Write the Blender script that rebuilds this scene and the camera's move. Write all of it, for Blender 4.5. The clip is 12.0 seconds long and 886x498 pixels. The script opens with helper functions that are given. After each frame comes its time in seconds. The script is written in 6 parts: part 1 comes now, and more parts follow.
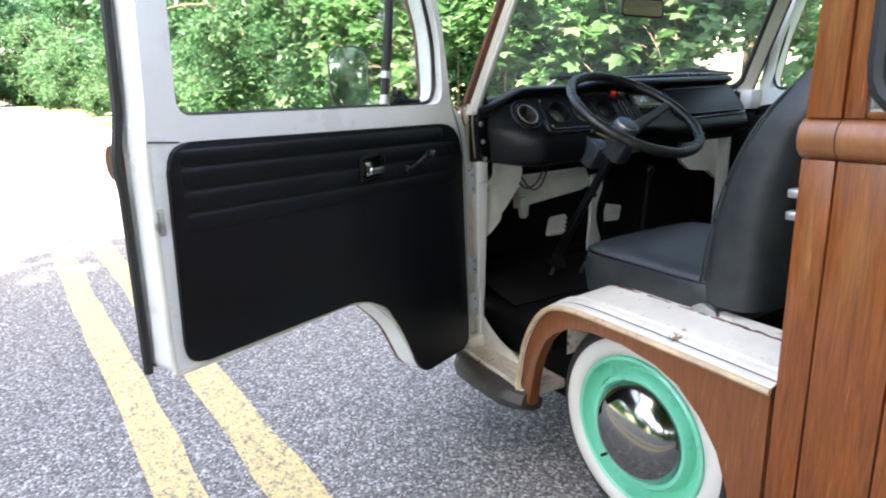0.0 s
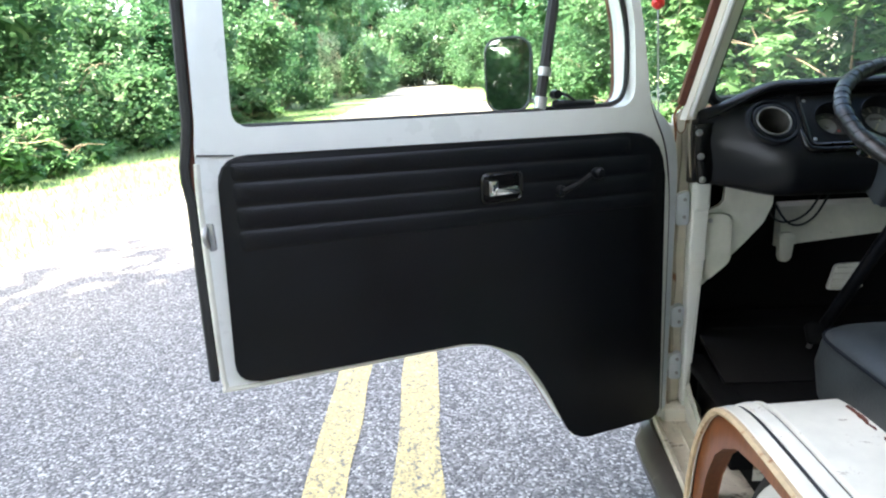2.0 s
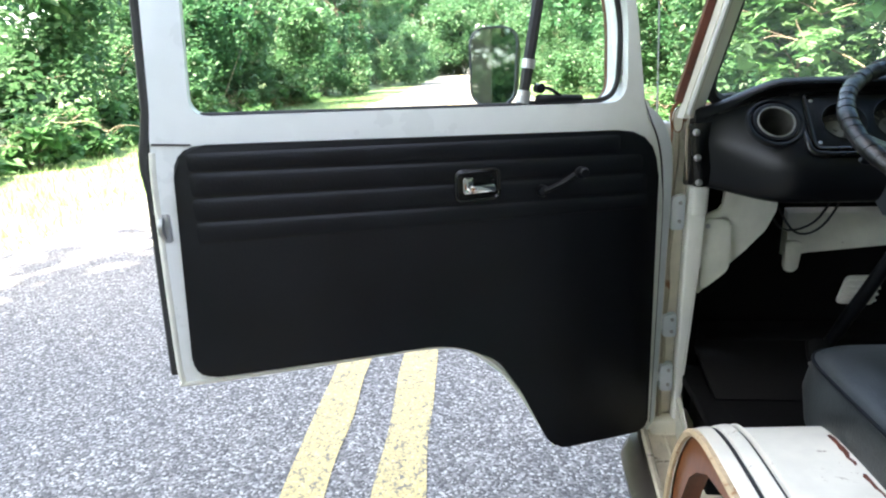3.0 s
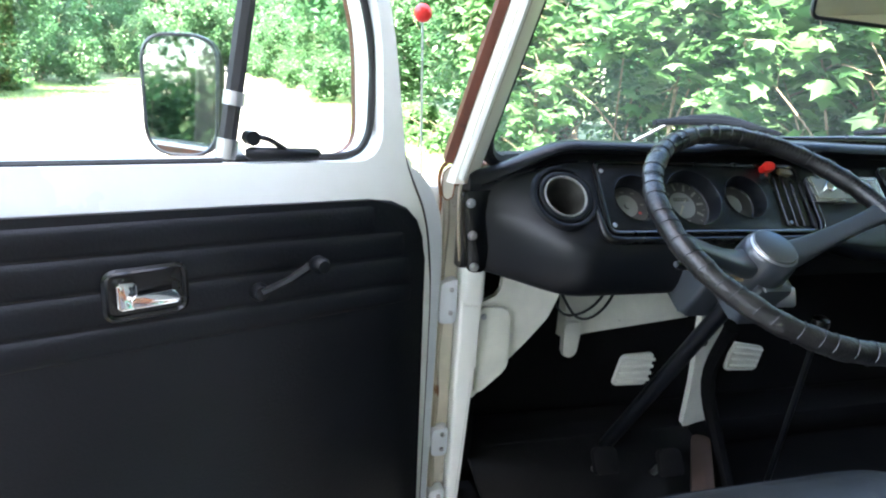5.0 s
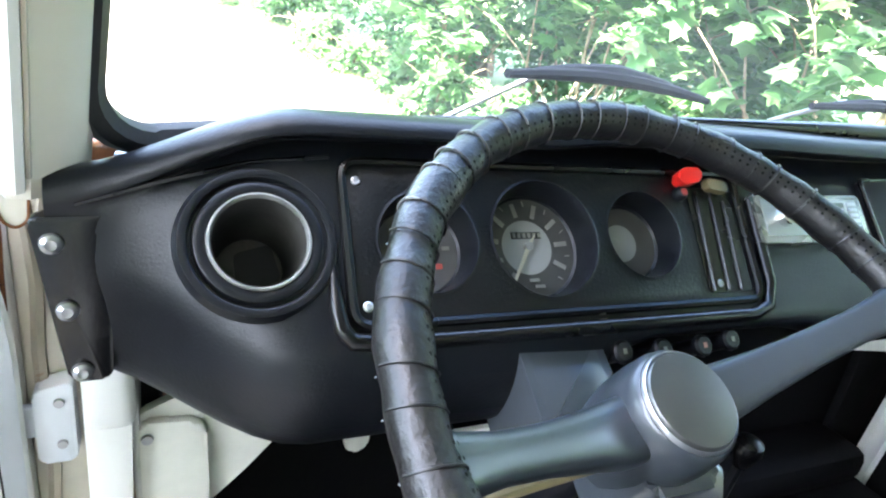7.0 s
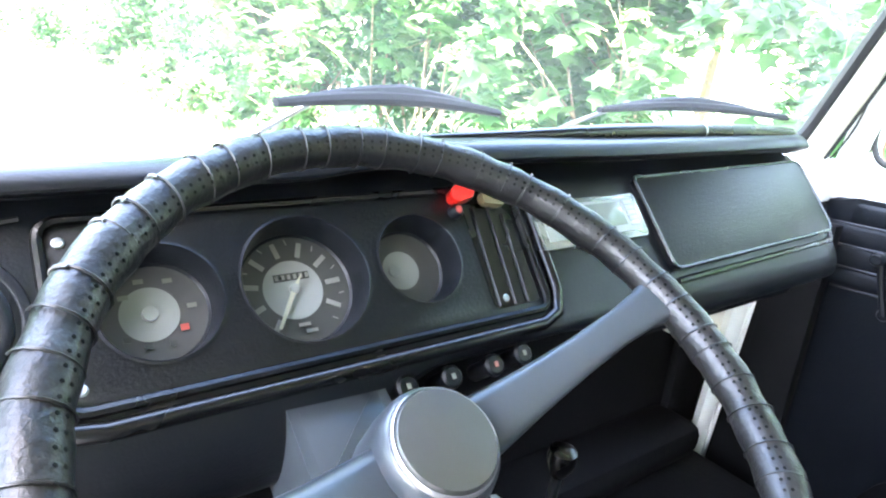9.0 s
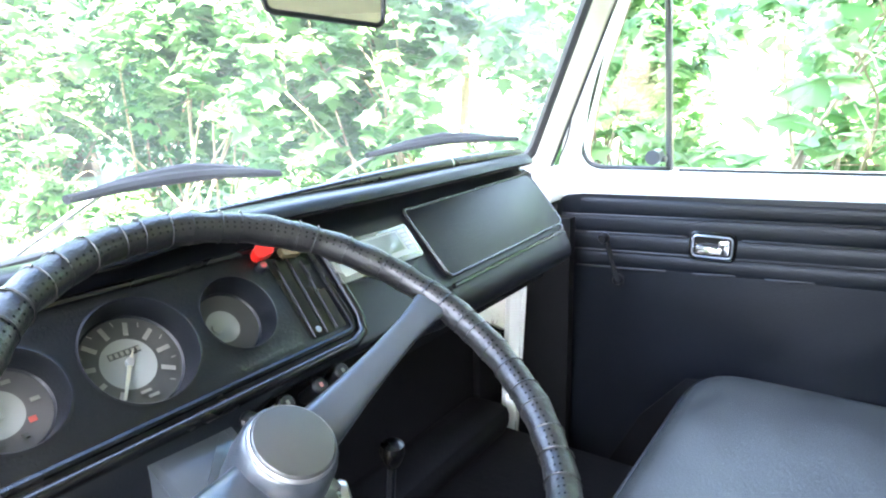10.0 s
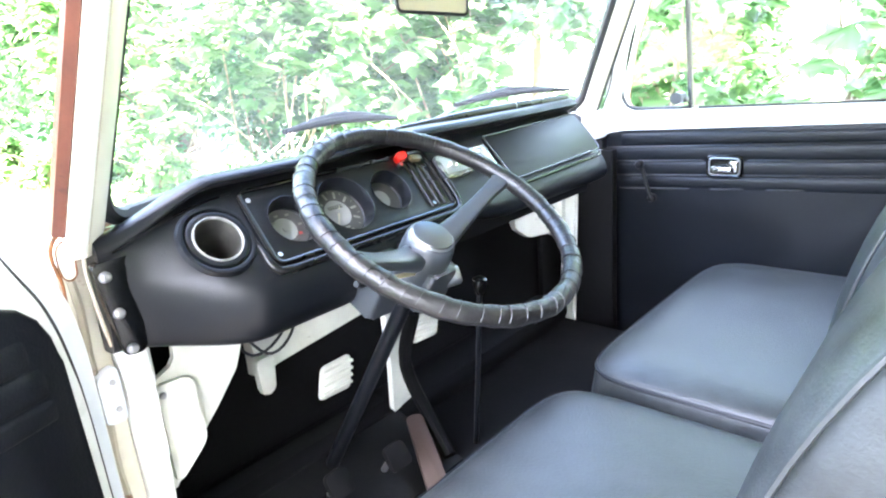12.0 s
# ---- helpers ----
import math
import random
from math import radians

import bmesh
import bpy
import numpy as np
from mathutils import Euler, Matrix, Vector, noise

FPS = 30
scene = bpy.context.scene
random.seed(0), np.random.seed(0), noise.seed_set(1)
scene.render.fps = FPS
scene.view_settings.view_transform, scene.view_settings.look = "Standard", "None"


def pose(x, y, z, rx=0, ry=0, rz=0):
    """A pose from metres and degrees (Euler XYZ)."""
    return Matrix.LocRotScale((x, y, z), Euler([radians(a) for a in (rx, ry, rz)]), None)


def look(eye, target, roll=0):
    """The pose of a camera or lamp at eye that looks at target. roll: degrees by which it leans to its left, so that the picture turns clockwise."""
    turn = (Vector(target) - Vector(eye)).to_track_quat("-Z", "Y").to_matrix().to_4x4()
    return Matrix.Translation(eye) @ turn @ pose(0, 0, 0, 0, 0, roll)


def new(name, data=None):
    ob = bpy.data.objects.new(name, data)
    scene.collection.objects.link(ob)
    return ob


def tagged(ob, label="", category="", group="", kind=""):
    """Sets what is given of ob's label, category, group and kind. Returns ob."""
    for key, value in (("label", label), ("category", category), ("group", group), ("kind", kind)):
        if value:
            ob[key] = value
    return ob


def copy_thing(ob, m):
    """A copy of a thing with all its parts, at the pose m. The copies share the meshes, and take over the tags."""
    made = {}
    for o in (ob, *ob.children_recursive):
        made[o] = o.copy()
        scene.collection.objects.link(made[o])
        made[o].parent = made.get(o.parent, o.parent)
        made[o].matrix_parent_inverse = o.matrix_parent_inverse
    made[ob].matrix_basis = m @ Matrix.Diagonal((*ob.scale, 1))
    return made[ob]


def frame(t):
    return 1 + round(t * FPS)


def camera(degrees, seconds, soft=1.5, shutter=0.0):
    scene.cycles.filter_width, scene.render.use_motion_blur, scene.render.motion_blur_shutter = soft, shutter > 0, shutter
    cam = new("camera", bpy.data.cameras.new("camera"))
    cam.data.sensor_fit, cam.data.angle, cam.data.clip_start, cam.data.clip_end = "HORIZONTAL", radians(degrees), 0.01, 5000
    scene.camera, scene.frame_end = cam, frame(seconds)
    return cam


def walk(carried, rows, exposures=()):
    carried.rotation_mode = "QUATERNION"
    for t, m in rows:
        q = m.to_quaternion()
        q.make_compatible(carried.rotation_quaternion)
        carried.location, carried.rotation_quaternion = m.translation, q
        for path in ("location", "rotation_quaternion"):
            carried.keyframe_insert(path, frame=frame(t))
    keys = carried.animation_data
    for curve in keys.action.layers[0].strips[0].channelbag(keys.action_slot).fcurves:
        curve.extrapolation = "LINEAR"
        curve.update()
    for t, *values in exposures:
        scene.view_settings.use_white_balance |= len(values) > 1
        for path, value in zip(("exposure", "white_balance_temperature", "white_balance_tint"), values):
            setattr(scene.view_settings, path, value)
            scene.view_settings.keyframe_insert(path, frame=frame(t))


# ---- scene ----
cam = camera(70.2, 12.0, soft=2.1)
PATH = [
    (0, (-1.971, -0.573, 1.164), (-0.968, 1.079, 0.652), -2.0),
    (0.3, (-1.913, -0.608, 1.172), (-1.137, 1.162, 0.657), -2.2),
    (0.5, (-1.757, -0.605, 1.17), (-1.167, 1.227, 0.626), -3.4),
    (1, (-1.593, -0.505, 1.174), (-1.329, 1.4, 0.624), -3.3),
    (1.5, (-1.485, -0.432, 1.185), (-1.448, 1.501, 0.671), -3.0),
    (2, (-1.342, -0.411, 1.188), (-1.43, 1.516, 0.661), -3.1),
    (2.5, (-1.257, -0.386, 1.19), (-1.424, 1.53, 0.641), -2.2),
    (3, (-1.214, -0.344, 1.187), (-1.413, 1.567, 0.632), -2.0),
    (3.5, (-1.241, -0.203, 1.187), (-1.149, 1.72, 0.645), 0.6),
    (3.7, (-1.246, -0.13, 1.21), (-0.863, 1.768, 0.709), -0.9),
    (5.3, (-1.075, 0.221, 1.239), (-0.529, 2.059, 0.669), 3.7),
    (5.5, (-1.035, 0.313, 1.244), (-0.508, 2.139, 0.622), 4.9),
    (6, (-0.936, 0.5, 1.236), (-0.179, 2.234, 0.585), 8.2),
    (6.5, (-0.824, 0.564, 1.235), (0.016, 2.241, 0.54), 8.9),
    (6.7, (-0.773, 0.584, 1.236), (0.024, 2.266, 0.505), 8.8),
    (8.3, (-0.621, 0.622, 1.227), (0.168, 2.328, 0.545), 7.1),
    (8.5, (-0.612, 0.618, 1.232), (0.235, 2.299, 0.558), 6.5),
    (9, (-0.61, 0.597, 1.242), (0.526, 2.122, 0.623), 5.0),
    (9.5, (-0.63, 0.546, 1.262), (0.85, 1.779, 0.724), 4.0),
    (10, (-0.697, 0.5, 1.278), (0.893, 1.612, 0.789), -1.6),
    (10.5, (-0.755, 0.455, 1.288), (0.94, 1.4, 0.807), -4.0),
    (11, (-0.834, 0.411, 1.289), (0.848, 1.365, 0.779), -3.4),
    (11.5, (-0.907, 0.332, 1.282), (0.651, 1.454, 0.722), -5.8),
    (12, (-1.096, 0.204, 1.276), (0.323, 1.493, 0.704), -4.8),
]
walk(cam, [(t, look(eye, target, roll)) for t, eye, target, roll in PATH],
     exposures=[(0, 3.5, 8000, 17), (1.5, 3.6, 7800, 12), (3.7, 3.72, 7800, 10), (5.3, 4.65, 7250, 14), (6.7, 5.15, 7350, 14), (8.3, 6.12, 7450, 18), (9.5, 6.18, 7500, 18), (11, 6.08, 7500, 20), (12, 6.35, 7650, 20)])

# ---- light ----
SUN_EL, SUN_AZ = radians(56), radians(215)   # azimuth clockwise from +Y, where the sun stands
world = bpy.data.worlds.new("world")
scene.world = world
world.use_nodes = True
wn = world.node_tree.nodes
sky = wn.new("ShaderNodeTexSky")
sky.sky_type = 'NISHITA'
sky.sun_disc = False
sky.sun_elevation, sky.sun_rotation = SUN_EL, SUN_AZ
sky.air_density, sky.dust_density = 1.0, 2.0
wn["Background"].inputs["Strength"].default_value = 0.15
world.node_tree.links.new(sky.outputs[0], wn["Background"].inputs["Color"])
sun_data = bpy.data.lights.new("sun", 'SUN')
sun_data.energy, sun_data.angle, sun_data.color = 4.0, radians(0.5), (1.0, 0.96, 0.88)
sun = new("sun", sun_data)
sun_dir = Vector((math.sin(SUN_AZ) * math.cos(SUN_EL), math.cos(SUN_AZ) * math.cos(SUN_EL), math.sin(SUN_EL)))
sun.matrix_world = look(sun_dir * 40, (0, 0, 0))


# ---- materials ----
def node_mat(name):
    m = bpy.data.materials.new(name)
    m.use_nodes = True
    nt = m.node_tree
    return m, nt, nt.nodes["Principled BSDF"], nt.nodes["Material Output"]


def ramp(nt, stops):
    r = nt.nodes.new("ShaderNodeValToRGB")
    els = r.color_ramp.elements
    while len(els) < len(stops):
        els.new(0.5)
    for e, (p, c) in zip(els, stops):
        e.position, e.color = p, (*c, 1) if len(c) == 3 else c
    return r


def noise_node(nt, scale, detail=4.0, rough=0.6, stretch=(1, 1, 1), dist=0.0):
    co = nt.nodes.new("ShaderNodeTexCoord")
    mp = nt.nodes.new("ShaderNodeMapping")
    mp.inputs["Scale"].default_value = stretch
    n = nt.nodes.new("ShaderNodeTexNoise")
    n.inputs["Scale"].default_value, n.inputs["Detail"].default_value = scale, detail
    n.inputs["Roughness"].default_value, n.inputs["Distortion"].default_value = rough, dist
    nt.links.new(co.outputs["Object"], mp.inputs[0])
    nt.links.new(mp.outputs[0], n.inputs["Vector"])
    return n


def paint(name, color, rough=0.5, metal=0.0, rough_vary=0.12, vary=0.15, scale=6.0, fine=120.0, bump=0.15, coat=0.0, spec=0.5, wear=None, wear_at=0.62, wear_scale=9.0):
    """A surface with two scales of variation, fine relief and, where wanted, worn patches of another colour."""
    m, nt, p, out = node_mat(name)
    a, b = noise_node(nt, scale), noise_node(nt, fine, 6)
    lo = tuple(max(0, c * (1 - vary)) for c in color)
    hi = tuple(min(1, c * (1 + vary)) for c in color)
    r = ramp(nt, [(0.3, lo), (0.7, hi)])
    nt.links.new(a.outputs["Fac"], r.inputs[0])
    col = r.outputs[0]
    if wear:
        w = noise_node(nt, wear_scale, 10, 0.72, dist=0.4)
        wr = ramp(nt, [(wear_at, (0, 0, 0)), (min(1, wear_at + 0.06), (1, 1, 1))])
        nt.links.new(w.outputs["Fac"], wr.inputs[0])
        mx = nt.nodes.new("ShaderNodeMix")
        mx.data_type = 'RGBA'
        mx.inputs["B"].default_value = (*wear, 1)
        nt.links.new(wr.outputs[0], mx.inputs["Factor"])
        nt.links.new(col, mx.inputs["A"])
        col = mx.outputs["Result"]
    nt.links.new(col, p.inputs["Base Color"])
    rr = nt.nodes.new("ShaderNodeMapRange")
    rr.inputs["To Min"].default_value, rr.inputs["To Max"].default_value = max(0.02, rough - rough_vary), min(1, rough + rough_vary)
    nt.links.new(a.outputs["Fac"], rr.inputs["Value"])
    nt.links.new(rr.outputs[0], p.inputs["Roughness"])
    p.inputs["Metallic"].default_value = metal
    p.inputs["Coat Weight"].default_value = coat
    p.inputs["Specular IOR Level"].default_value = spec
    if bump:
        bp = nt.nodes.new("ShaderNodeBump")
        bp.inputs["Strength"].default_value, bp.inputs["Distance"].default_value = bump, 0.002
        nt.links.new(b.outputs["Fac"], bp.inputs["Height"])
        nt.links.new(bp.outputs[0], p.inputs["Normal"])
    return m


def wood_mat(name, dark, light, rough=0.35):
    m, nt, p, out = node_mat(name)
    g = noise_node(nt, 14, 8, 0.65, (6, 6, 0.35), 1.2)
    f = noise_node(nt, 90, 6, 0.6, (5, 5, 0.15))
    big = noise_node(nt, 2.5, 3)
    info = nt.nodes.new("ShaderNodeObjectInfo")
    r = ramp(nt, [(0.28, dark), (0.5, tuple((a + b) / 2 for a, b in zip(dark, light))), (0.75, light)])
    mixf = nt.nodes.new("ShaderNodeMix")
    mixf.inputs["Factor"].default_value = 0.35
    nt.links.new(g.outputs["Fac"], mixf.inputs["A"])
    nt.links.new(f.outputs["Fac"], mixf.inputs["B"])
    nt.links.new(mixf.outputs["Result"], r.inputs[0])
    hs = nt.nodes.new("ShaderNodeHueSaturation")
    v = nt.nodes.new("ShaderNodeMath")
    v.operation = 'MULTIPLY_ADD'
    v.inputs[1].default_value, v.inputs[2].default_value = 0.3, 0.72
    v2 = nt.nodes.new("ShaderNodeMath")
    v2.operation = 'MULTIPLY_ADD'
    v2.inputs[1].default_value = 0.3
    nt.links.new(info.outputs["Random"], v.inputs[0])
    nt.links.new(big.outputs["Fac"], v2.inputs[0])
    nt.links.new(v.outputs[0], v2.inputs[2])
    nt.links.new(v2.outputs[0], hs.inputs["Value"])
    nt.links.new(r.outputs[0], hs.inputs["Color"])
    # thin yellowish scratches along the grain
    sc = noise_node(nt, 26, 8, 0.75, (5, 5, 0.22), 0.5)
    sr = ramp(nt, [(0.60, (0, 0, 0)), (0.70, (0.6, 0.6, 0.6))])
    nt.links.new(sc.outputs["Fac"], sr.inputs[0])
    sm = nt.nodes.new("ShaderNodeMix")
    sm.data_type = 'RGBA'
    sm.inputs["B"].default_value = (*[min(1, c * 1.9) for c in (light[0], light[1] * 1.3, light[2] * 1.5)], 1)
    nt.links.new(sr.outputs[0], sm.inputs["Factor"])
    nt.links.new(hs.outputs[0], sm.inputs["A"])
    nt.links.new(sm.outputs["Result"], p.inputs["Base Color"])
    p.inputs["Roughness"].default_value = rough
    p.inputs["Coat Weight"].default_value = 0.25
    p.inputs["Coat Roughness"].default_value = 0.2
    bp = nt.nodes.new("ShaderNodeBump")
    bp.inputs["Strength"].default_value, bp.inputs["Distance"].default_value = 0.25, 0.001
    nt.links.new(f.outputs["Fac"], bp.inputs["Height"])
    nt.links.new(bp.outputs[0], p.inputs["Normal"])
    return m


def leaf_mat(name, cols, trans=0.45):
    m, nt, p, out = node_mat(name)
    geo = nt.nodes.new("ShaderNodeNewGeometry")
    r = ramp(nt, [(i / (len(cols) - 1), c) for i, c in enumerate(cols)])
    nt.links.new(geo.outputs["Random Per Island"], r.inputs[0])
    nt.links.new(r.outputs[0], p.inputs["Base Color"])
    p.inputs["Roughness"].default_value = 0.45
    p.inputs["Specular IOR Level"].default_value = 0.35
    t = nt.nodes.new("ShaderNodeBsdfTranslucent")
    hs = nt.nodes.new("ShaderNodeHueSaturation")
    hs.inputs["Hue"].default_value, hs.inputs["Value"].default_value = 0.492, 1.6
    nt.links.new(r.outputs[0], hs.inputs["Color"])
    nt.links.new(hs.outputs[0], t.inputs["Color"])
    mx = nt.nodes.new("ShaderNodeMixShader")
    mx.inputs[0].default_value = trans
    nt.links.new(p.outputs[0], mx.inputs[1])
    nt.links.new(t.outputs[0], mx.inputs[2])
    nt.links.new(mx.outputs[0], out.inputs["Surface"])
    return m


def glass_mat(name, tint=(0.97, 1.0, 0.985), haze=0.0):
    m, nt, p, out = node_mat(name)
    tr, gl = nt.nodes.new("ShaderNodeBsdfTransparent"), nt.nodes.new("ShaderNodeBsdfGlossy")
    tr.inputs["Color"].default_value = (*tint, 1)
    gl.inputs["Roughness"].default_value = 0.02
    fr = nt.nodes.new("ShaderNodeLayerWeight")
    fr.inputs["Blend"].default_value = 0.12
    pw = nt.nodes.new("ShaderNodeMath")
    pw.operation = 'MULTIPLY_ADD'
    pw.inputs[1].default_value, pw.inputs[2].default_value = 0.5, 0.03
    nt.links.new(fr.outputs["Facing"], pw.inputs[0])
    mx = nt.nodes.new("ShaderNodeMixShader")
    nt.links.new(pw.outputs[0], mx.inputs[0])
    nt.links.new(tr.outputs[0], mx.inputs[1])
    nt.links.new(gl.outputs[0], mx.inputs[2])
    last = mx
    if haze:
        # a pale film, thicker in smears: dust that also stands in for glare haze
        tl = nt.nodes.new("ShaderNodeBsdfTranslucent")
        tl.inputs["Color"].default_value = (0.80, 0.82, 0.74, 1)
        dn = noise_node(nt, 3.0, 6, 0.6, (1, 1, 2.5), 0.6)
        mr = nt.nodes.new("ShaderNodeMapRange")
        mr.inputs["From Min"].default_value, mr.inputs["From Max"].default_value = 0.3, 0.75
        mr.inputs["To Min"].default_value, mr.inputs["To Max"].default_value = haze * 0.5, haze * 1.7
        nt.links.new(dn.outputs["Fac"], mr.inputs["Value"])
        last = nt.nodes.new("ShaderNodeMixShader")
        nt.links.new(mr.outputs[0], last.inputs[0])
        nt.links.new(mx.outputs[0], last.inputs[1])
        nt.links.new(tl.outputs[0], last.inputs[2])
    nt.links.new(last.outputs[0], out.inputs["Surface"])
    return m


def asphalt_mat():
    m, nt, p, out = node_mat("asphalt")
    co = nt.nodes.new("ShaderNodeTexCoord")
    vo = nt.nodes.new("ShaderNodeTexVoronoi")
    vo.inputs["Scale"].default_value = 120
    nt.links.new(co.outputs["Object"], vo.inputs["Vector"])
    sep = nt.nodes.new("ShaderNodeSeparateColor")
    nt.links.new(vo.outputs["Color"], sep.inputs[0])
    r = ramp(nt, [(0.0, (0.066, 0.063, 0.062)), (0.45, (0.147, 0.142, 0.139)), (0.8, (0.265, 0.258, 0.247)), (1.0, (0.50, 0.49, 0.46))])
    nt.links.new(sep.outputs[0], r.inputs[0])
    big = noise_node(nt, 0.6, 6, 0.7)
    mul = nt.nodes.new("ShaderNodeMix")
    mul.data_type, mul.blend_type = 'RGBA', 'MULTIPLY'
    mul.inputs["Factor"].default_value = 1.0
    br = ramp(nt, [(0.3, (0.78, 0.78, 0.8)), (0.7, (1.15, 1.13, 1.1))])
    nt.links.new(big.outputs["Fac"], br.inputs[0])
    nt.links.new(r.outputs[0], mul.inputs["A"])
    nt.links.new(br.outputs[0], mul.inputs["B"])
    nt.links.new(mul.outputs["Result"], p.inputs["Base Color"])
    p.inputs["Roughness"].default_value = 0.82
    bp = nt.nodes.new("ShaderNodeBump")
    bp.inputs["Strength"].default_value, bp.inputs["Distance"].default_value = 0.7, 0.005
    bp.invert = True
    nt.links.new(vo.outputs["Distance"], bp.inputs["Height"])
    nt.links.new(bp.outputs[0], p.inputs["Normal"])
    return m


def line_mat():
    """Yellow road paint, worn through to the stones beneath."""
    m, nt, p, out = node_mat("road_paint")
    co = nt.nodes.new("ShaderNodeTexCoord")
    vo = nt.nodes.new("ShaderNodeTexVoronoi")
    vo.inputs["Scale"].default_value = 120
    nt.links.new(co.outputs["Object"], vo.inputs["Vector"])
    n = noise_node(nt, 30, 8, 0.75)
    add = nt.nodes.new("ShaderNodeMath")
    add.operation = 'MULTIPLY_ADD'
    add.inputs[1].default_value = 0.35
    sep = nt.nodes.new("ShaderNodeSeparateColor")
    nt.links.new(vo.outputs["Color"], sep.inputs[0])
    nt.links.new(sep.outputs[1], add.inputs[0])
    nt.links.new(n.outputs["Fac"], add.inputs[2])
    r = ramp(nt, [(0.48, (0.17, 0.16, 0.14)), (0.60, (0.46, 0.37, 0.185)), (0.80, (0.62, 0.48, 0.215)), (1.0, (0.70, 0.60, 0.36))])
    nt.links.new(add.outputs[0], r.inputs[0])
    nt.links.new(r.outputs[0], p.inputs["Base Color"])
    p.inputs["Roughness"].default_value = 0.75
    bp = nt.nodes.new("ShaderNodeBump")
    bp.inputs["Strength"].default_value, bp.inputs["Distance"].default_value = 0.6, 0.005
    bp.invert = True
    nt.links.new(vo.outputs["Distance"], bp.inputs["Height"])
    nt.links.new(bp.outputs[0], p.inputs["Normal"])
    return m


M_WHITE = paint("cream_paint", (0.80, 0.80, 0.76), 0.35, vary=0.06, coat=0.2, bump=0.05, wear=(0.32, 0.25, 0.17), wear_at=0.69)
M_PILLAR = paint("aged_cream_paint", (0.74, 0.69, 0.58), 0.35, vary=0.08, coat=0.2, bump=0.06, wear=(0.42, 0.27, 0.14), wear_at=0.66, wear_scale=7)
M_DOORWHITE = paint("door_paint", (0.81, 0.83, 0.81), 0.3, vary=0.05, coat=0.3, bump=0.04)
M_WORN = paint("worn_cream_paint", (0.75, 0.71, 0.61), 0.42, vary=0.15, bump=0.25, coat=0.15, wear=(0.24, 0.14, 0.07), wear_at=0.585, wear_scale=12)
M_RUST = paint("rusty_channel", (0.48, 0.42, 0.33), 0.6, vary=0.25, bump=0.3, wear=(0.26, 0.11, 0.05), wear_at=0.63, wear_scale=14)
M_OLDCREAM = paint("dirty_cream_paint", (0.69, 0.68, 0.60), 0.42, vary=0.15, scale=9, bump=0.12, wear=(0.24, 0.19, 0.13), wear_at=0.65, wear_scale=13)
M_HINGE = paint("hinge_paint", (0.68, 0.72, 0.76), 0.4, vary=0.1, metal=0.1, wear=(0.3, 0.25, 0.2), wear_at=0.68)
M_BLACKVINYL = paint("black_vinyl", (0.0038, 0.0049, 0.0072), 0.43, vary=0.3, fine=240, bump=0.3, spec=0.27)
# paler than the lining: the bright highlights along the ribs are put into the colour
M_RIBLIT = paint("highlight_rib_vinyl", (0.016, 0.016, 0.017), 0.40, rough_vary=0.02, vary=0.2, bump=0.0)
M_DASH = paint("black_dash_plastic", (0.0046, 0.0056, 0.0076), 0.35, rough_vary=0.04, vary=0.25, fine=420, bump=0.22, spec=0.31)
M_DASHPAD = paint("black_dash_pad", (0.0018, 0.0018, 0.0020), 0.26, vary=0.2, fine=300, bump=0.12, spec=0.46)
M_PANEL = paint("instrument_plastic", (0.0026, 0.0031, 0.0040), 0.32, vary=0.25, fine=320, bump=0.4, spec=0.31)
M_SEAT = paint("seat_vinyl", (0.0245, 0.0280, 0.0288), 0.40, vary=0.38, scale=16, fine=200, bump=0.45, spec=0.47)
M_RUBBER = paint("rubber", (0.015, 0.015, 0.016), 0.55, vary=0.2, bump=0.2)
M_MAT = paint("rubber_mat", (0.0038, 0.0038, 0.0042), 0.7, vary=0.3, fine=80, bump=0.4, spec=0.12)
M_WOOD = wood_mat("varnished_wood", (0.085, 0.022, 0.007), (0.32, 0.085, 0.020), 0.24)
M_WOODTRIM = wood_mat("wood_trim", (0.17, 0.052, 0.018), (0.35, 0.135, 0.05), 0.3)
M_MAHOGANY = wood_mat("dark_red_wood", (0.12, 0.034, 0.012), (0.28, 0.09, 0.03))
M_PALEEDGE = paint("pale_worn_edge", (0.58, 0.43, 0.27), 0.5, vary=0.25, scale=20, bump=0.3, wear=(0.32, 0.13, 0.05), wear_at=0.58, wear_scale=25)
M_BROWNSTRIP = paint("brown_rust_strip", (0.115, 0.028, 0.012), 0.5, vary=0.35, scale=14, fine=150, bump=0.4, wear=(0.06, 0.016, 0.008), wear_at=0.58, wear_scale=18)
M_GREEN = paint("mint_paint", (0.14, 0.62, 0.42), 0.3, vary=0.08, coat=0.25, bump=0.03)
M_WHITEWALL = paint("whitewall_rubber", (0.66, 0.64, 0.58), 0.5, vary=0.05, bump=0.06)
M_TYRE = paint("tyre_rubber", (0.018, 0.018, 0.019), 0.75, vary=0.2, bump=0.25)
M_CHROME = paint("chrome", (0.78, 0.78, 0.78), 0.07, metal=1.0, rough_vary=0.05, vary=0.03, bump=0.0)
M_HUBCAP = paint("dulled_chrome", (0.40, 0.40, 0.39), 0.12, metal=1.0, rough_vary=0.05, vary=0.05, bump=0.0)
M_STEEL = paint("dull_steel", (0.45, 0.45, 0.46), 0.35, metal=0.9, vary=0.15, bump=0.1)
M_MIRROR = paint("mirror_glass", (0.80, 0.82, 0.80), 0.02, metal=1.0, rough_vary=0.005, vary=0.01, bump=0.0)
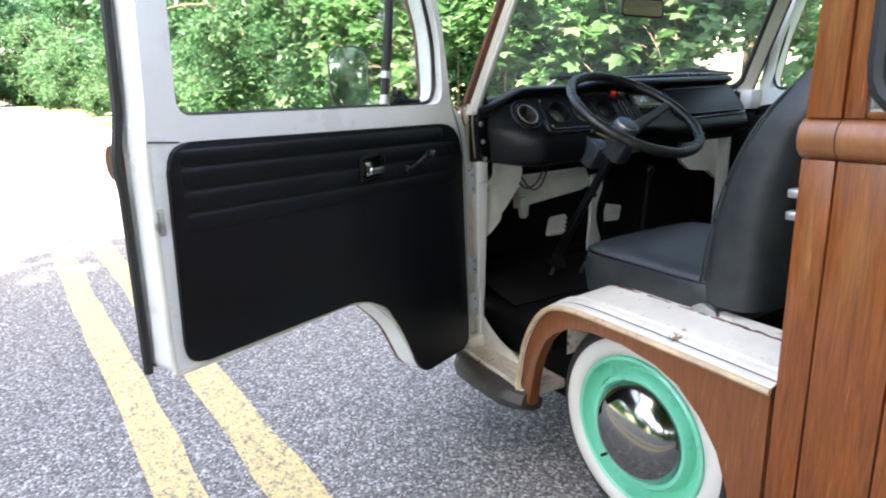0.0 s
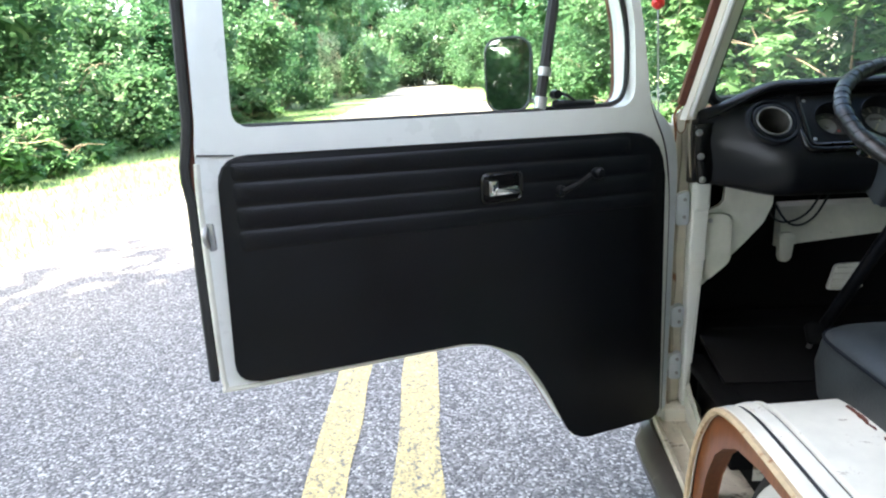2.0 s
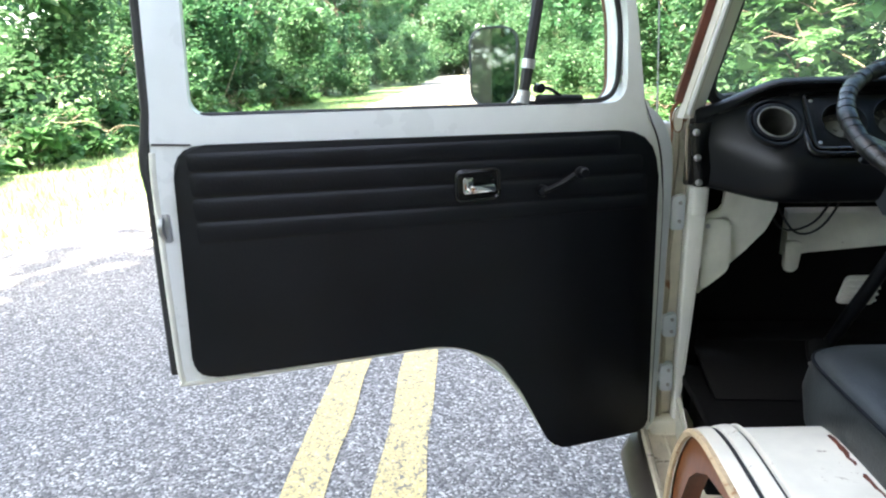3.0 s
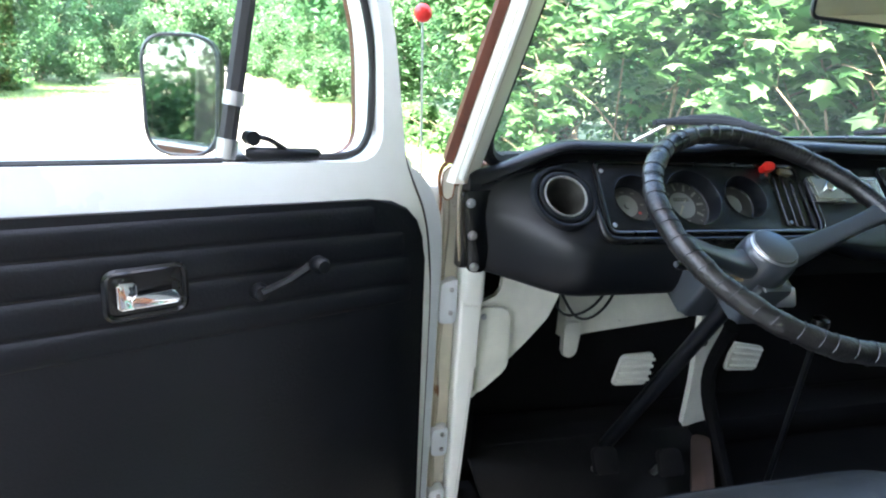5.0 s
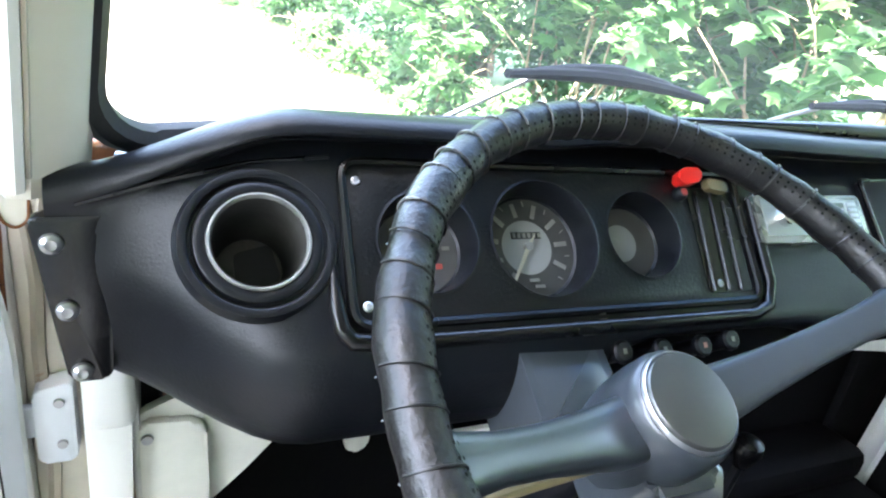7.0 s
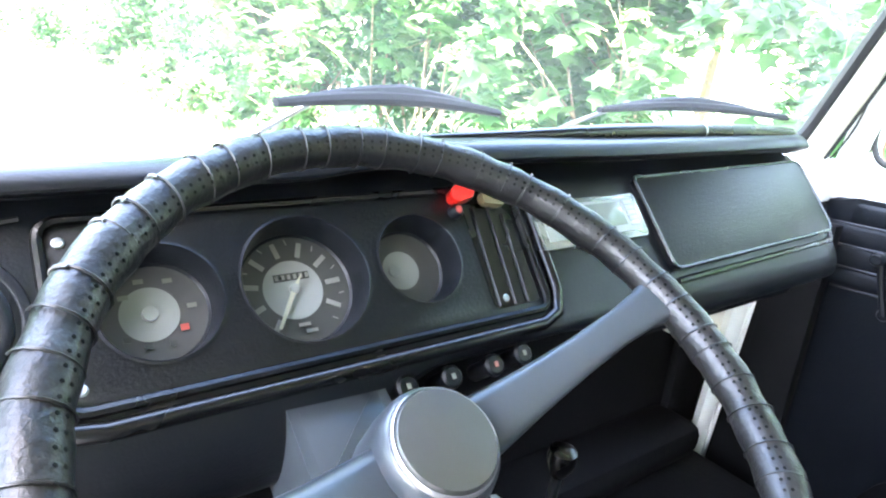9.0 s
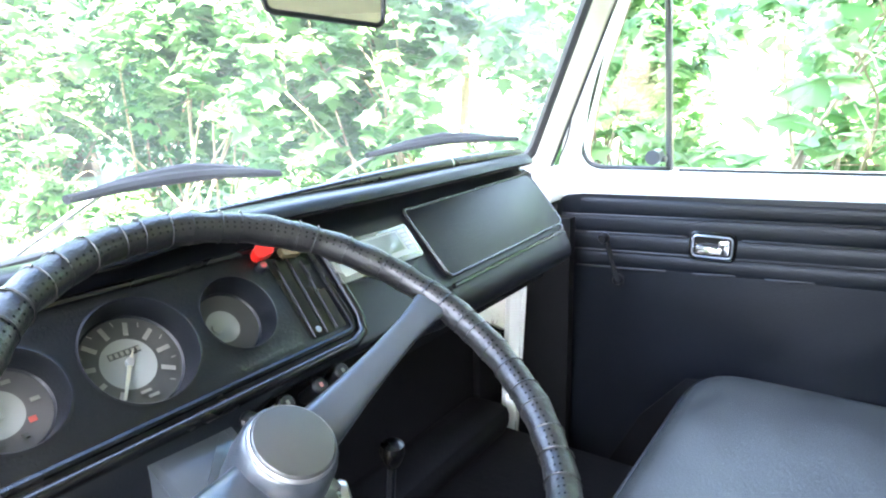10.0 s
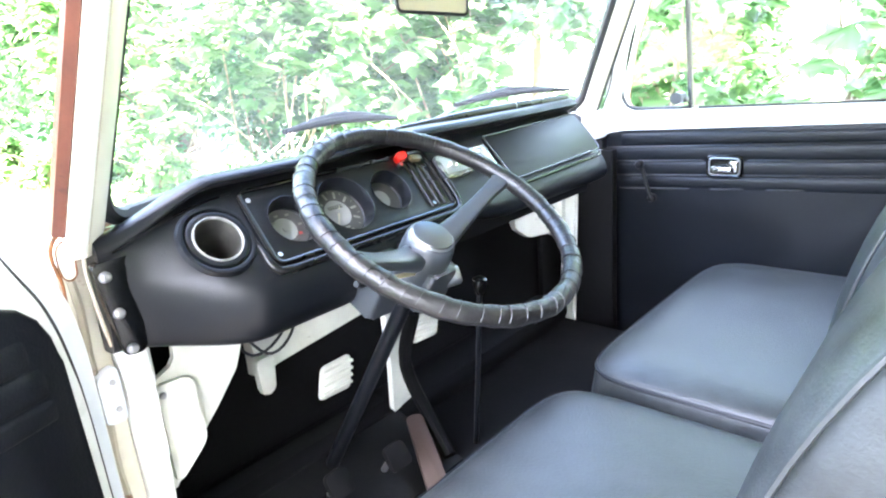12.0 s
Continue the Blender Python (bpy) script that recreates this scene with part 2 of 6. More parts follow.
M_LEATHER = paint("worn_leather_sleeve", (0.0105, 0.0098, 0.0097), 0.33, vary=0.45, scale=40, fine=200, bump=0.6, coat=0.1, wear=(0.042, 0.039, 0.037), wear_at=0.62, wear_scale=34)
M_LACE = paint("lace", (0.014, 0.014, 0.014), 0.4, bump=0.1)
M_LACEPALE = paint("pale_lace", (0.15, 0.15, 0.142), 0.4, bump=0.1)
M_GREYPLASTIC = paint("grey_black_plastic", (0.036, 0.043, 0.050), 0.29, rough_vary=0.02, vary=0.1, fine=200, bump=0.06, spec=0.75)
M_CAP = paint("horn_cap", (0.15, 0.15, 0.145), 0.34, metal=0.85, vary=0.15, bump=0.05)
M_DIALDARK = paint("dial_black", (0.045, 0.046, 0.043), 0.4, bump=0.0)
M_DIALGREY = paint("dial_grey", (0.22, 0.23, 0.22), 0.45, bump=0.0)
M_DIALMARK = paint("dial_marks", (0.19, 0.19, 0.17), 0.5, bump=0.0)
M_NEEDLE = paint("needle", (0.34, 0.33, 0.25), 0.5, bump=0.0)
M_RED = paint("red_plastic", (0.70, 0.02, 0.015), 0.3, vary=0.1, bump=0.02)
M_AMBER = paint("amber_plastic", (0.16, 0.12, 0.06), 0.4, vary=0.2, bump=0.02)
M_LCD = paint("radio_display", (0.16, 0.18, 0.15), 0.15, bump=0.0)
M_RADIO = paint("radio_face", (0.25, 0.26, 0.23), 0.25, metal=0.7, vary=0.1, bump=0.03)
M_HEADLINER = paint("cream_headliner", (0.72, 0.68, 0.58), 0.7, vary=0.08, bump=0.1)
M_GLASS = glass_mat("clear_glass")
M_BAND = glass_mat("blue_tinted_glass", (0.22, 0.52, 0.78))
# the pale film washes out the view as glare on the pane would
M_SCREEN = glass_mat("hazy_windscreen_glass", haze=0.025)
M_ASPHALT, M_LINE = asphalt_mat(), line_mat()
M_LEAF = leaf_mat("leaves", [(0.031, 0.088, 0.041), (0.047, 0.124, 0.058), (0.078, 0.17, 0.086), (0.037, 0.105, 0.047), (0.15, 0.25, 0.15)])
M_LEAFDARK = leaf_mat("dark_leaves", [(0.020, 0.074, 0.034), (0.031, 0.104, 0.048), (0.056, 0.148, 0.072), (0.025, 0.086, 0.040)])
M_LEAFPALE = leaf_mat("pale_leaves", [(0.040, 0.125, 0.043), (0.072, 0.185, 0.074), (0.14, 0.25, 0.13), (0.048, 0.145, 0.050)])
M_BARK = paint("bark", (0.10, 0.075, 0.055), 0.9, vary=0.4, scale=12, fine=40, bump=0.9)
M_TWIG = paint("pale_twig", (0.19, 0.15, 0.11), 0.8, vary=0.3, bump=0.3)
M_GROUND = paint("grassy_ground", (0.12, 0.18, 0.075), 0.95, vary=0.45, scale=0.9, fine=18, bump=0.8, wear=(0.16, 0.13, 0.08), wear_at=0.62, wear_scale=0.7)
M_GRASS = leaf_mat("grass", [(0.12, 0.23, 0.08), (0.18, 0.30, 0.13), (0.26, 0.34, 0.19)], 0.35)


# ---- mesh helpers ----
def obj(name, bm, material, smooth=True, sharp=38):
    me = bpy.data.meshes.new(name)
    bmesh.ops.recalc_face_normals(bm, faces=bm.faces)
    bm.to_mesh(me)
    bm.free()
    for pl in me.polygons:
        pl.use_smooth = smooth
    if smooth:
        me.set_sharp_from_angle(angle=radians(sharp))
    me.materials.append(material)
    return new(name, me)


def part(name, bm, material, parent, label="", smooth=True):
    ob = obj(name, bm, material, smooth)
    ob.parent = parent
    return tagged(ob, label)


def join(*bms):
    out = bmesh.new()
    for b in bms:
        me = bpy.data.meshes.new("t")
        b.to_mesh(me)
        b.free()
        out.from_mesh(me)
        bpy.data.meshes.remove(me)
    return out


def box(x0, x1, y0, y1, z0, z1, bevel=0.004, seg=2):
    bm = bmesh.new()
    bmesh.ops.create_cube(bm, size=1, matrix=Matrix.Translation(((x0 + x1) / 2, (y0 + y1) / 2, (z0 + z1) / 2)) @ Matrix.Diagonal((abs(x1 - x0), abs(y1 - y0), abs(z1 - z0), 1)))
    if bevel:
        bmesh.ops.bevel(bm, geom=bm.edges[:], offset=bevel, segments=seg, profile=0.5, affect='EDGES')
    return bm


def prism(pts, o, ex, ey, d0, d1, bevel=0.0, seg=2):
    """A flat outline in the plane (o, ex, ey), given depth from d0 to d1 along ex x ey."""
    o, ex, ey = Vector(o), Vector(ex), Vector(ey)
    ez = ex.cross(ey)
    bm = bmesh.new()
    a = [bm.verts.new(o + ex * u + ey * v + ez * d0) for u, v in pts]
    b = [bm.verts.new(o + ex * u + ey * v + ez * d1) for u, v in pts]
    n = len(pts)
    fa, fb = bm.faces.new(a), bm.faces.new(b[::-1])
    for i in range(n):
        bm.faces.new((a[i], b[i], b[(i + 1) % n], a[(i + 1) % n]))
    if bevel:
        es = [e for e in bm.edges if len(e.link_faces) == 2 and (fa in e.link_faces or fb in e.link_faces)]
        bmesh.ops.bevel(bm, geom=es, offset=bevel, segments=seg, profile=0.5, affect='EDGES')
    bmesh.ops.recalc_face_normals(bm, faces=bm.faces)
    return bm


def round_poly(pts, r, n=5):
    """Rounds the corners of an outline; r is one radius or one for each corner."""
    out = []
    k = len(pts)
    for i, p in enumerate(pts):
        rr = r[i] if isinstance(r, (list, tuple)) else r
        p, a, b = Vector(p), Vector(pts[i - 1]), Vector(pts[(i + 1) % k])
        if rr <= 0:
            out.append(tuple(p))
            continue
        d1, d2 = (a - p), (b - p)
        q1 = p + d1.normalized() * min(rr, d1.length * 0.48)
        q2 = p + d2.normalized() * min(rr, d2.length * 0.48)
        for j in range(n + 1):
            s = j / n
            out.append(tuple(q1 * (1 - s) ** 2 + p * 2 * s * (1 - s) + q2 * s * s))
    return out


def loft(rows, closed=True, caps=True):
    """A skin through rows of points; closed: each row is a loop."""
    bm = bmesh.new()
    vs = [[bm.verts.new(p) for p in row] for row in rows]
    n = len(rows[0])
    for a, b in zip(vs, vs[1:]):
        for i in range(n if closed else n - 1):
            j = (i + 1) % n
            bm.faces.new((a[i], a[j], b[j], b[i]))
    if caps and closed:
        bm.faces.new(vs[0][::-1])
        bm.faces.new(vs[-1])
    return bm


def smooth_path(pts, n=6, loop=False):
    """A Catmull-Rom line through points."""
    pts = [Vector(p) for p in pts]
    k = len(pts)
    out = []
    for i in range(k if loop else k - 1):
        p1, p2 = pts[i], pts[(i + 1) % k]
        p0 = pts[i - 1] if (loop or i > 0) else p1 * 2 - p2
        p3 = pts[(i + 2) % k] if (loop or i + 2 < k) else p2 * 2 - p1
        for j in range(n):
            t = j / n
            out.append(0.5 * ((2 * p1) + (p2 - p0) * t + (2 * p0 - 5 * p1 + 4 * p2 - p3) * t * t + (3 * p1 - p0 - 3 * p2 + p3) * t ** 3))
    if not loop:
        out.append(pts[-1])
    return out


def tube(pts, r, sides=8, loop=False, caps=True, flat=1.0):
    """A round bar along points; r is one radius or one for each point."""
    pts = [Vector(p) for p in pts]
    k = len(pts)
    rows, side = [], None
    for i, p in enumerate(pts):
        a = pts[i - 1] if (loop or i > 0) else p
        b = pts[(i + 1) % k] if (loop or i < k - 1) else p
        d = (b - a).normalized()
        if side is None:
            side = d.cross(Vector((0, 0, 1)) if abs(d.z) < 0.9 else Vector((1, 0, 0))).normalized()
        side = (side - d * side.dot(d)).normalized()
        up = d.cross(side)
        rr = r[i] if isinstance(r, (list, tuple)) else r
        rows.append([p + (side * math.cos(2 * math.pi * j / sides) + up * flat * math.sin(2 * math.pi * j / sides)) * rr for j in range(sides)])
    if loop:
        bm = loft(rows + [rows[0]], True, False)
        bmesh.ops.remove_doubles(bm, verts=bm.verts[:], dist=1e-6)
        return bm
    return loft(rows, True, caps)


def axes_of(n, up=(0, 0, 1)):
    n = Vector(n).normalized()
    a = Vector(up).cross(n)
    if a.length < 1e-4:
        a = Vector((1, 0, 0))
    a.normalize()
    return a, n.cross(a), n


def lathe(profile, o, axis, sides=32, caps=False):
    """A turned body: profile of (radius, height along the axis)."""
    a, b, n = axes_of(axis)
    o = Vector(o)
    rows = [[o + n * h + (a * math.cos(2 * math.pi * j / sides) + b * math.sin(2 * math.pi * j / sides)) * max(r, 1e-5) for j in range(sides)] for r, h in profile]
    bm = loft(rows, True, caps)
    bmesh.ops.remove_doubles(bm, verts=bm.verts[:], dist=2e-5)
    return bm


def cut(ob, *tools):
    """Takes the tools' bodies out of a mesh for good."""
    for bm in tools:
        t = obj("tool", bm, M_STEEL, False)
        t.parent = ob.parent
        md = ob.modifiers.new("cut", 'BOOLEAN')
        md.operation, md.object, md.solver = 'DIFFERENCE', t, 'EXACT'
        bpy.context.view_layer.update()
        me = bpy.data.meshes.new_from_object(ob.evaluated_get(bpy.context.evaluated_depsgraph_get()))
        ob.modifiers.clear()
        old = ob.data
        ob.data = me
        bpy.data.meshes.remove(old)
        bpy.data.objects.remove(t)
    return ob


def empty(name, place=(0, 0, 0)):
    ob = new(name)
    ob.location = place
    ob.empty_display_size = 0.1
    return ob


# ---- ground and road ----
def road_x(y):
    return -1.68 - 0.062 * (y - 1.4)


def strip(x0, x1, y0, y1, z, step=2.0, wobble=0.0):
    """A band along the road, x0 to x1 off its centre line."""
    bm = bmesh.new()
    n = int((y1 - y0) / step)
    rows = []
    for i in range(n + 1):
        y = y0 + (y1 - y0) * i / n
        w0, w1 = (noise.noise((x0 * 7, y * 2.9, 3)) * wobble, noise.noise((x1 * 7, y * 2.9, 8)) * wobble)
        rows.append((bm.verts.new((road_x(y) + x0 + w0, y, z)), bm.verts.new((road_x(y) + x1 + w1, y, z))))
    for (a, b), (c, d) in zip(rows, rows[1:]):
        bm.faces.new((a, b, d, c))
    return bm


bm = bmesh.new()
bmesh.ops.create_grid(bm, x_segments=60, y_segments=60, size=600)
ground = tagged(obj("ground", bm, M_GROUND), "grassy earth verge beneath the trees", "ground", kind="structure")
ground.location.z = -0.012
road = tagged(obj("road", strip(-2.95, 2.95, -60, 330, 0.0, 1.0, 0.08), M_ASPHALT), "worn grey asphalt country road", "road", kind="structure")
for off in (-0.21, 0.07):
    tagged(obj("road_line", strip(off, off + 0.14, -20, 130, 0.004, 0.1, 0.016), M_LINE), "worn yellow centre line painted on asphalt", "road marking", group="double yellow centre line", kind="structure")

# ---- the van ----
van = tagged(empty("camper_van"), "old cream camper van with varnished wood cladding, door open", "van")

# side walls: wood boards over an inner skin
BX = 0.862


def side_wall(s):
    """Rear side of the body on the side s, with its windows, behind the cab doors."""
    zs = [(0.25, 1.10), (1.62, 1.80)]
    bms = [box(s * (BX - 0.03), s * BX, -3.0, 0.03, a, b, 0.003) for a, b in zs]
    for y0, y1 in ((-0.065, 0.03), (-1.02, -0.93), (-1.95, -1.86), (-3.0, -2.78)):
        bms.append(box(s * (BX - 0.03), s * BX, y0, y1, 1.1, 1.62, 0.003))
    w = part("side_wall", join(*bms), M_WHITE, van)
    return w


wall_l, wall_r = side_wall(-1), side_wall(1)

# boards of the left cladding
edges = [0.031, -0.029, -0.15, -0.28, -0.42, -0.55, -0.69, -0.83, -0.98, -1.12, -1.27, -1.42, -1.57, -1.72, -1.87, -2.02, -2.17, -2.32, -2.47, -2.62, -2.77, -2.92]
for s in (-1, 1):
    wl = wall_l if s < 0 else wall_r
    for a, b in zip(edges, edges[1:]):
        part("plank", box(s * BX, s * (BX + 0.018), b + 0.0015, a - 0.0015, 0.22, 1.016, 0.003), M_WOOD, wl)
    part("plank", prism([(-0.0275, 1.085), (0.030, 1.085), (0.012, 1.75), (-0.0275, 1.75)], (s * BX, 0, 0), (0, 1, 0), (0, 0, 1), *sorted((0, s * 0.018)), 0.003), M_WOOD, wl)
    part("jamb_strip", box(s * (BX - 0.03), s * (BX - 0.002), 0.026, 0.034, 0.60, 1.70, 0.003), M_WHITE, wl)
    part("plank", box(s * BX, s * (BX + 0.016), -0.062, -0.0305, 1.085, 1.75, 0.003), M_WOOD, wl)
    part("plank", box(s * BX, s * (BX + 0.016), -3.0, -0.064, 1.64, 1.75, 0.003), M_WOOD, wl)
    part("plank", box(s * BX, s * (BX + 0.016), -3.0, -0.064, 1.085, 1.097, 0.003), M_WOOD, wl)
    # rounded belt rail
    prof = [(0, 0), (0.014, 0.004), (0.026, 0.018), (0.030, 0.036), (0.026, 0.054), (0.014, 0.066), (0, 0.07)]
    rows = [[(s * (BX + 0.001 + u), y, 1.016 + v) for u, v in prof] for y in (0.034, -0.027)]
    rows2 = [[(s * (BX + 0.001 + u), y, 1.016 + v) for u, v in prof] for y in (-0.029, -3.0)]
    part("belt_rail", loft(rows), M_WOODTRIM, wl, "rounded varnished wooden rail")
    part("belt_rail", loft(rows2), M_WOODTRIM, wl, "rounded varnished wooden rail")
    for y0, y1 in ((-0.93, -0.07), (-1.86, -1.02), (-2.78, -1.95)):
        outline = round_poly([(y0, 1.10), (y1, 1.10), (y1, 1.62), (y0, 1.62)], 0.07)
        part("window_seal", tube([(s * (BX + 0.012), y, z) for y, z in outline], 0.016, 8, True), M_RUBBER, wl, "black rubber window seal")
        part("window_pane", prism(outline, (s * (BX - 0.01), 0, 0), (0, 1, 0), (0, 0, 1), -0.002, 0.002), M_GLASS, wl)

# wooden panel round the front wheel arch, with its white edge
ARCH = [(0.10, 0.25), (0.104, 0.31), (0.135, 0.39), (0.181, 0.45), (0.243, 0.502), (0.31, 0.527), (0.41, 0.539), (0.51, 0.538), (0.60, 0.520), (0.655, 0.485), (0.69, 0.45), (0.723, 0.375), (0.745, 0.30), (0.752, 0.22)]
OUTER = [(0.797, 0.22), (0.797, 0.28), (0.774, 0.39), (0.752, 0.45), (0.724, 0.50), (0.69, 0.538), (0.645, 0.562), (0.58, 0.574), (0.50, 0.577), (0.036, 0.572), (0.036, 0.22)]
arch = ARCH + OUTER
for s in (-1, 1):
    pts = [(y, z) for y, z in arch]
    part("arch_panel", prism(pts, (s * (BX + 0.004), 0, 0), (0, 1, 0), (0, 0, 1), -0.016, 0.018, 0.003), M_MAHOGANY, van, "varnished wooden panel round the wheel arch")
# ledge over the wheel: pale worn paint with grooves, then the edge going down to the step
edge = smooth_path([(0.034, 0.578), (0.2, 0.581), (0.40, 0.583), (0.52, 0.583), (0.60, 0.578), (0.66, 0.562), (0.705, 0.528), (0.745, 0.472), (0.776, 0.40), (0.798, 0.30), (0.803, 0.24)], 5)


def ledge(s):
    sec = [(0.886, -0.010), (0.888, -0.002), (0.884, 0.004), (0.868, 0.007), (0.862, 0.007), (0.858, 0.001), (0.853, 0.001), (0.849, 0.009), (0.835, 0.012), (0.829, 0.012), (0.825, 0.004), (0.820, 0.004), (0.816, 0.013)]
    rows = []
    for i, p in enumerate(edge):
        a, b = edge[max(i - 1, 0)], edge[min(i + 1, len(edge) - 1)]
        d = (b - a).normalized()
        nrm = Vector((-d.y, d.x))
        rows.append([(s * x, p.x + nrm.x * h, p.y + nrm.y * h) for x, h in sec])
    e = loft(rows, False)
    flat = []
    for p in edge:
        if p.x > 0.64:
            break
        k = max(0, (p.x - 0.5) / 0.14)
        flat.append([(s * x, p.x, p.y + 0.013 + 0.012 * (0.816 - x) / 0.17 - 0.02 * k * k * (0.816 - x)) for x in (0.816, 0.77, 0.72, 0.68, 0.655)] + [(s * 0.65, p.x, 0.50)])
    last = flat[-1]
    flat.append([(x, y + 0.02, z - 0.012) for x, y, z in last])
    flat.append([(x, y + 0.028, z - 0.05) for x, y, z in last])
    flat.append([(x, y + 0.03, 0.40) for x, y, z in last])
    return join(e, loft(flat, False))


part("sill_ledge", ledge(-1), M_WORN, van, "worn cream painted ledge with scratched edges")
part("sill_ledge", ledge(1), M_WORN, van)
part("edge_strip", tube([(-0.889, p.x, p.y - 0.004) for p in edge], 0.0075, 6), M_PALEEDGE, van, "pale worn wooden edge strip")
for gx in (0.8555, 0.8225):
    part("sill_groove", tube([(-gx, p.x, p.y + 0.0035) for p in edge[:40]], 0.0028, 5), M_RUBBER, van)

# thin uneven rust-brown strip where the ledge meets the seat
rnd = random.Random(41)
bead = [(-0.700 - 0.005 * rnd.random(), 0.05 + 0.012 * i, 0.601 + 0.002 * rnd.random()) for i in range(46)]
part("sealant_bead", tube(bead, [0.0025 + 0.003 * rnd.random() for _ in bead], 6, flat=0.6), M_BROWNSTRIP, van, "dark rust-brown uneven strip along the ledge")


def wheel(x, y, s):
    w = empty("wheel")
    w.parent = van
    o, ax = (x, y, 0.288), (s, 0, 0)
    part("tyre", lathe([(0.19, -0.16), (0.245, -0.175), (0.275, -0.162), (0.285, -0.14), (0.288, -0.09), (0.285, -0.042), (0.276, -0.02), (0.264, -0.008), (0.246, -0.002), (0.19, -0.03)], o, ax, 56), M_TYRE, w)
    part("whitewall", lathe([(0.2475, -0.004), (0.243, 0.001), (0.228, 0.004), (0.212, 0.003), (0.201, -0.004), (0.194, -0.02)], o, ax, 56), M_WHITEWALL, w, "clean white sidewall band")
    part("rim", lathe([(0.198, -0.012), (0.198, 0.0), (0.192, 0.004), (0.186, 0.0), (0.182, -0.014), (0.172, -0.034), (0.162, -0.04), (0.156, -0.036), (0.152, -0.012), (0.145, -0.004), (0.136, -0.006), (0.125, -0.02), (0.10, -0.028), (0.0, -0.03)], o, ax, 56), M_GREEN, w, "mint green painted steel rim")
    part("hubcap", lathe([(0.130, -0.012), (0.131, -0.004), (0.126, 0.004), (0.118, 0.016), (0.10, 0.032), (0.075, 0.044), (0.045, 0.051), (0.02, 0.054), (0.0, 0.0545)], o, ax, 56), M_HUBCAP, w, "domed chrome hubcap")
    c = Vector(o) + Vector((s * 0.049, 0, 0))
    ring = [c + Vector((s * (0.004 - 5.0 * 0.0008), 0.034 * math.cos(a), 0.034 * math.sin(a))) for a in np.linspace(0, 2 * math.pi, 28, endpoint=False)]
    part("emblem_ring", tube(ring, 0.0034, 8, True), M_STEEL, w, "raised round emblem")
    part("valve", tube([Vector(o) + Vector((s * -0.02, 0.10, -0.115)), Vector(o) + Vector((s * 0.012, 0.098, -0.112))], 0.0045, 8), M_RUBBER, w)
    return w


for y in (0.398, -2.0):
    wheel(-0.832, y, -1)
    wheel(0.832, y, 1)

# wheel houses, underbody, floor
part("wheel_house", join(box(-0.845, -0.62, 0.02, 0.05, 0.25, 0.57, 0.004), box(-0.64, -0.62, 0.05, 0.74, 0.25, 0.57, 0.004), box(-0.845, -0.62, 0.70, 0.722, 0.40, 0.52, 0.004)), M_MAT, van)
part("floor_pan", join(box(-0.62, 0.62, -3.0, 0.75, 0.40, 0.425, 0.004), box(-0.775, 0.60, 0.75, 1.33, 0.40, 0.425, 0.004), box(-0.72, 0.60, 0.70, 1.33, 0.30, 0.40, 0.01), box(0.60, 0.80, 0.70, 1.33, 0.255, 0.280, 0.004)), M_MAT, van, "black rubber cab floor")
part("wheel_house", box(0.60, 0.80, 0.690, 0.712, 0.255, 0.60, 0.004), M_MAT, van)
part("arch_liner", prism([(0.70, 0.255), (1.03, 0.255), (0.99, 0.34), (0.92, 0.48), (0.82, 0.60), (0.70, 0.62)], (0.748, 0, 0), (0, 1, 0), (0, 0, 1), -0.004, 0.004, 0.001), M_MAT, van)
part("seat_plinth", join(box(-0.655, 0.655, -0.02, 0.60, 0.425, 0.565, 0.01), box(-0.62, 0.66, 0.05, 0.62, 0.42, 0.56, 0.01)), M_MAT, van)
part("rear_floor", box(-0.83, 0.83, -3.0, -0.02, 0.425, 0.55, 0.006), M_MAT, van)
part("rear_wall", box(-0.85, 0.85, -3.03, -3.0, 0.3, 1.85, 0.01), M_WHITE, van)
# unseen partition, added to keep light from the rear out of the cab
part("bulkhead", box(-0.83, 0.83, -0.045, -0.02, 0.56, 1.74, 0.01), paint("beige_light_block", (0.56, 0.52, 0.44), 0.7, vary=0.1, bump=0.1), van, "plain beige partition added unseen behind the seats to darken the cab")

# roof with a rounded section
def roof_rows(z0, inset, ys):
    rows = []
    for y, k in ys:
        rows.append([(x * (0.845 - inset) * (1 - 0.08 * k), y, z0 + h - 0.10 * k) for x, h in
                     ((-1, 0), (-0.99, 0.05), (-0.95, 0.10), (-0.86, 0.145), (-0.6, 0.175), (0, 0.19), (0.6, 0.175), (0.86, 0.145), (0.95, 0.10), (0.99, 0.05), (1, 0))])
    return rows


part("roof", loft(roof_rows(1.76, 0.0, [(-3.03, 0.8), (-2.9, 0.2), (-2.6, 0), (0.6, 0), (0.9, 0.25), (1.07, 0.8)]), True), M_WHITE, van, "cream painted roof")
part("headliner", loft(roof_rows(1.70, 0.03, [(-3.0, 0.6), (-2.6, 0), (0.6, 0), (0.88, 0.3), (1.02, 0.75)]), True), M_HEADLINER, van, "cream cloth headliner")
for y in (-0.25, -0.95, -1.7):
    part("headliner_seam", tube([(-0.80, y, 1.698), (0.80, y, 1.698)], 0.007, 6), M_GREYPLASTIC, van)

# front of the body below the windscreen
def nose_row(z, yc, w):
    return [(w * x, yc - 0.17 * abs(x) ** 3.2, z) for x in (-1, -0.95, -0.85, -0.7, -0.5, -0.25, 0, 0.25, 0.5, 0.7, 0.85, 0.95, 1)]


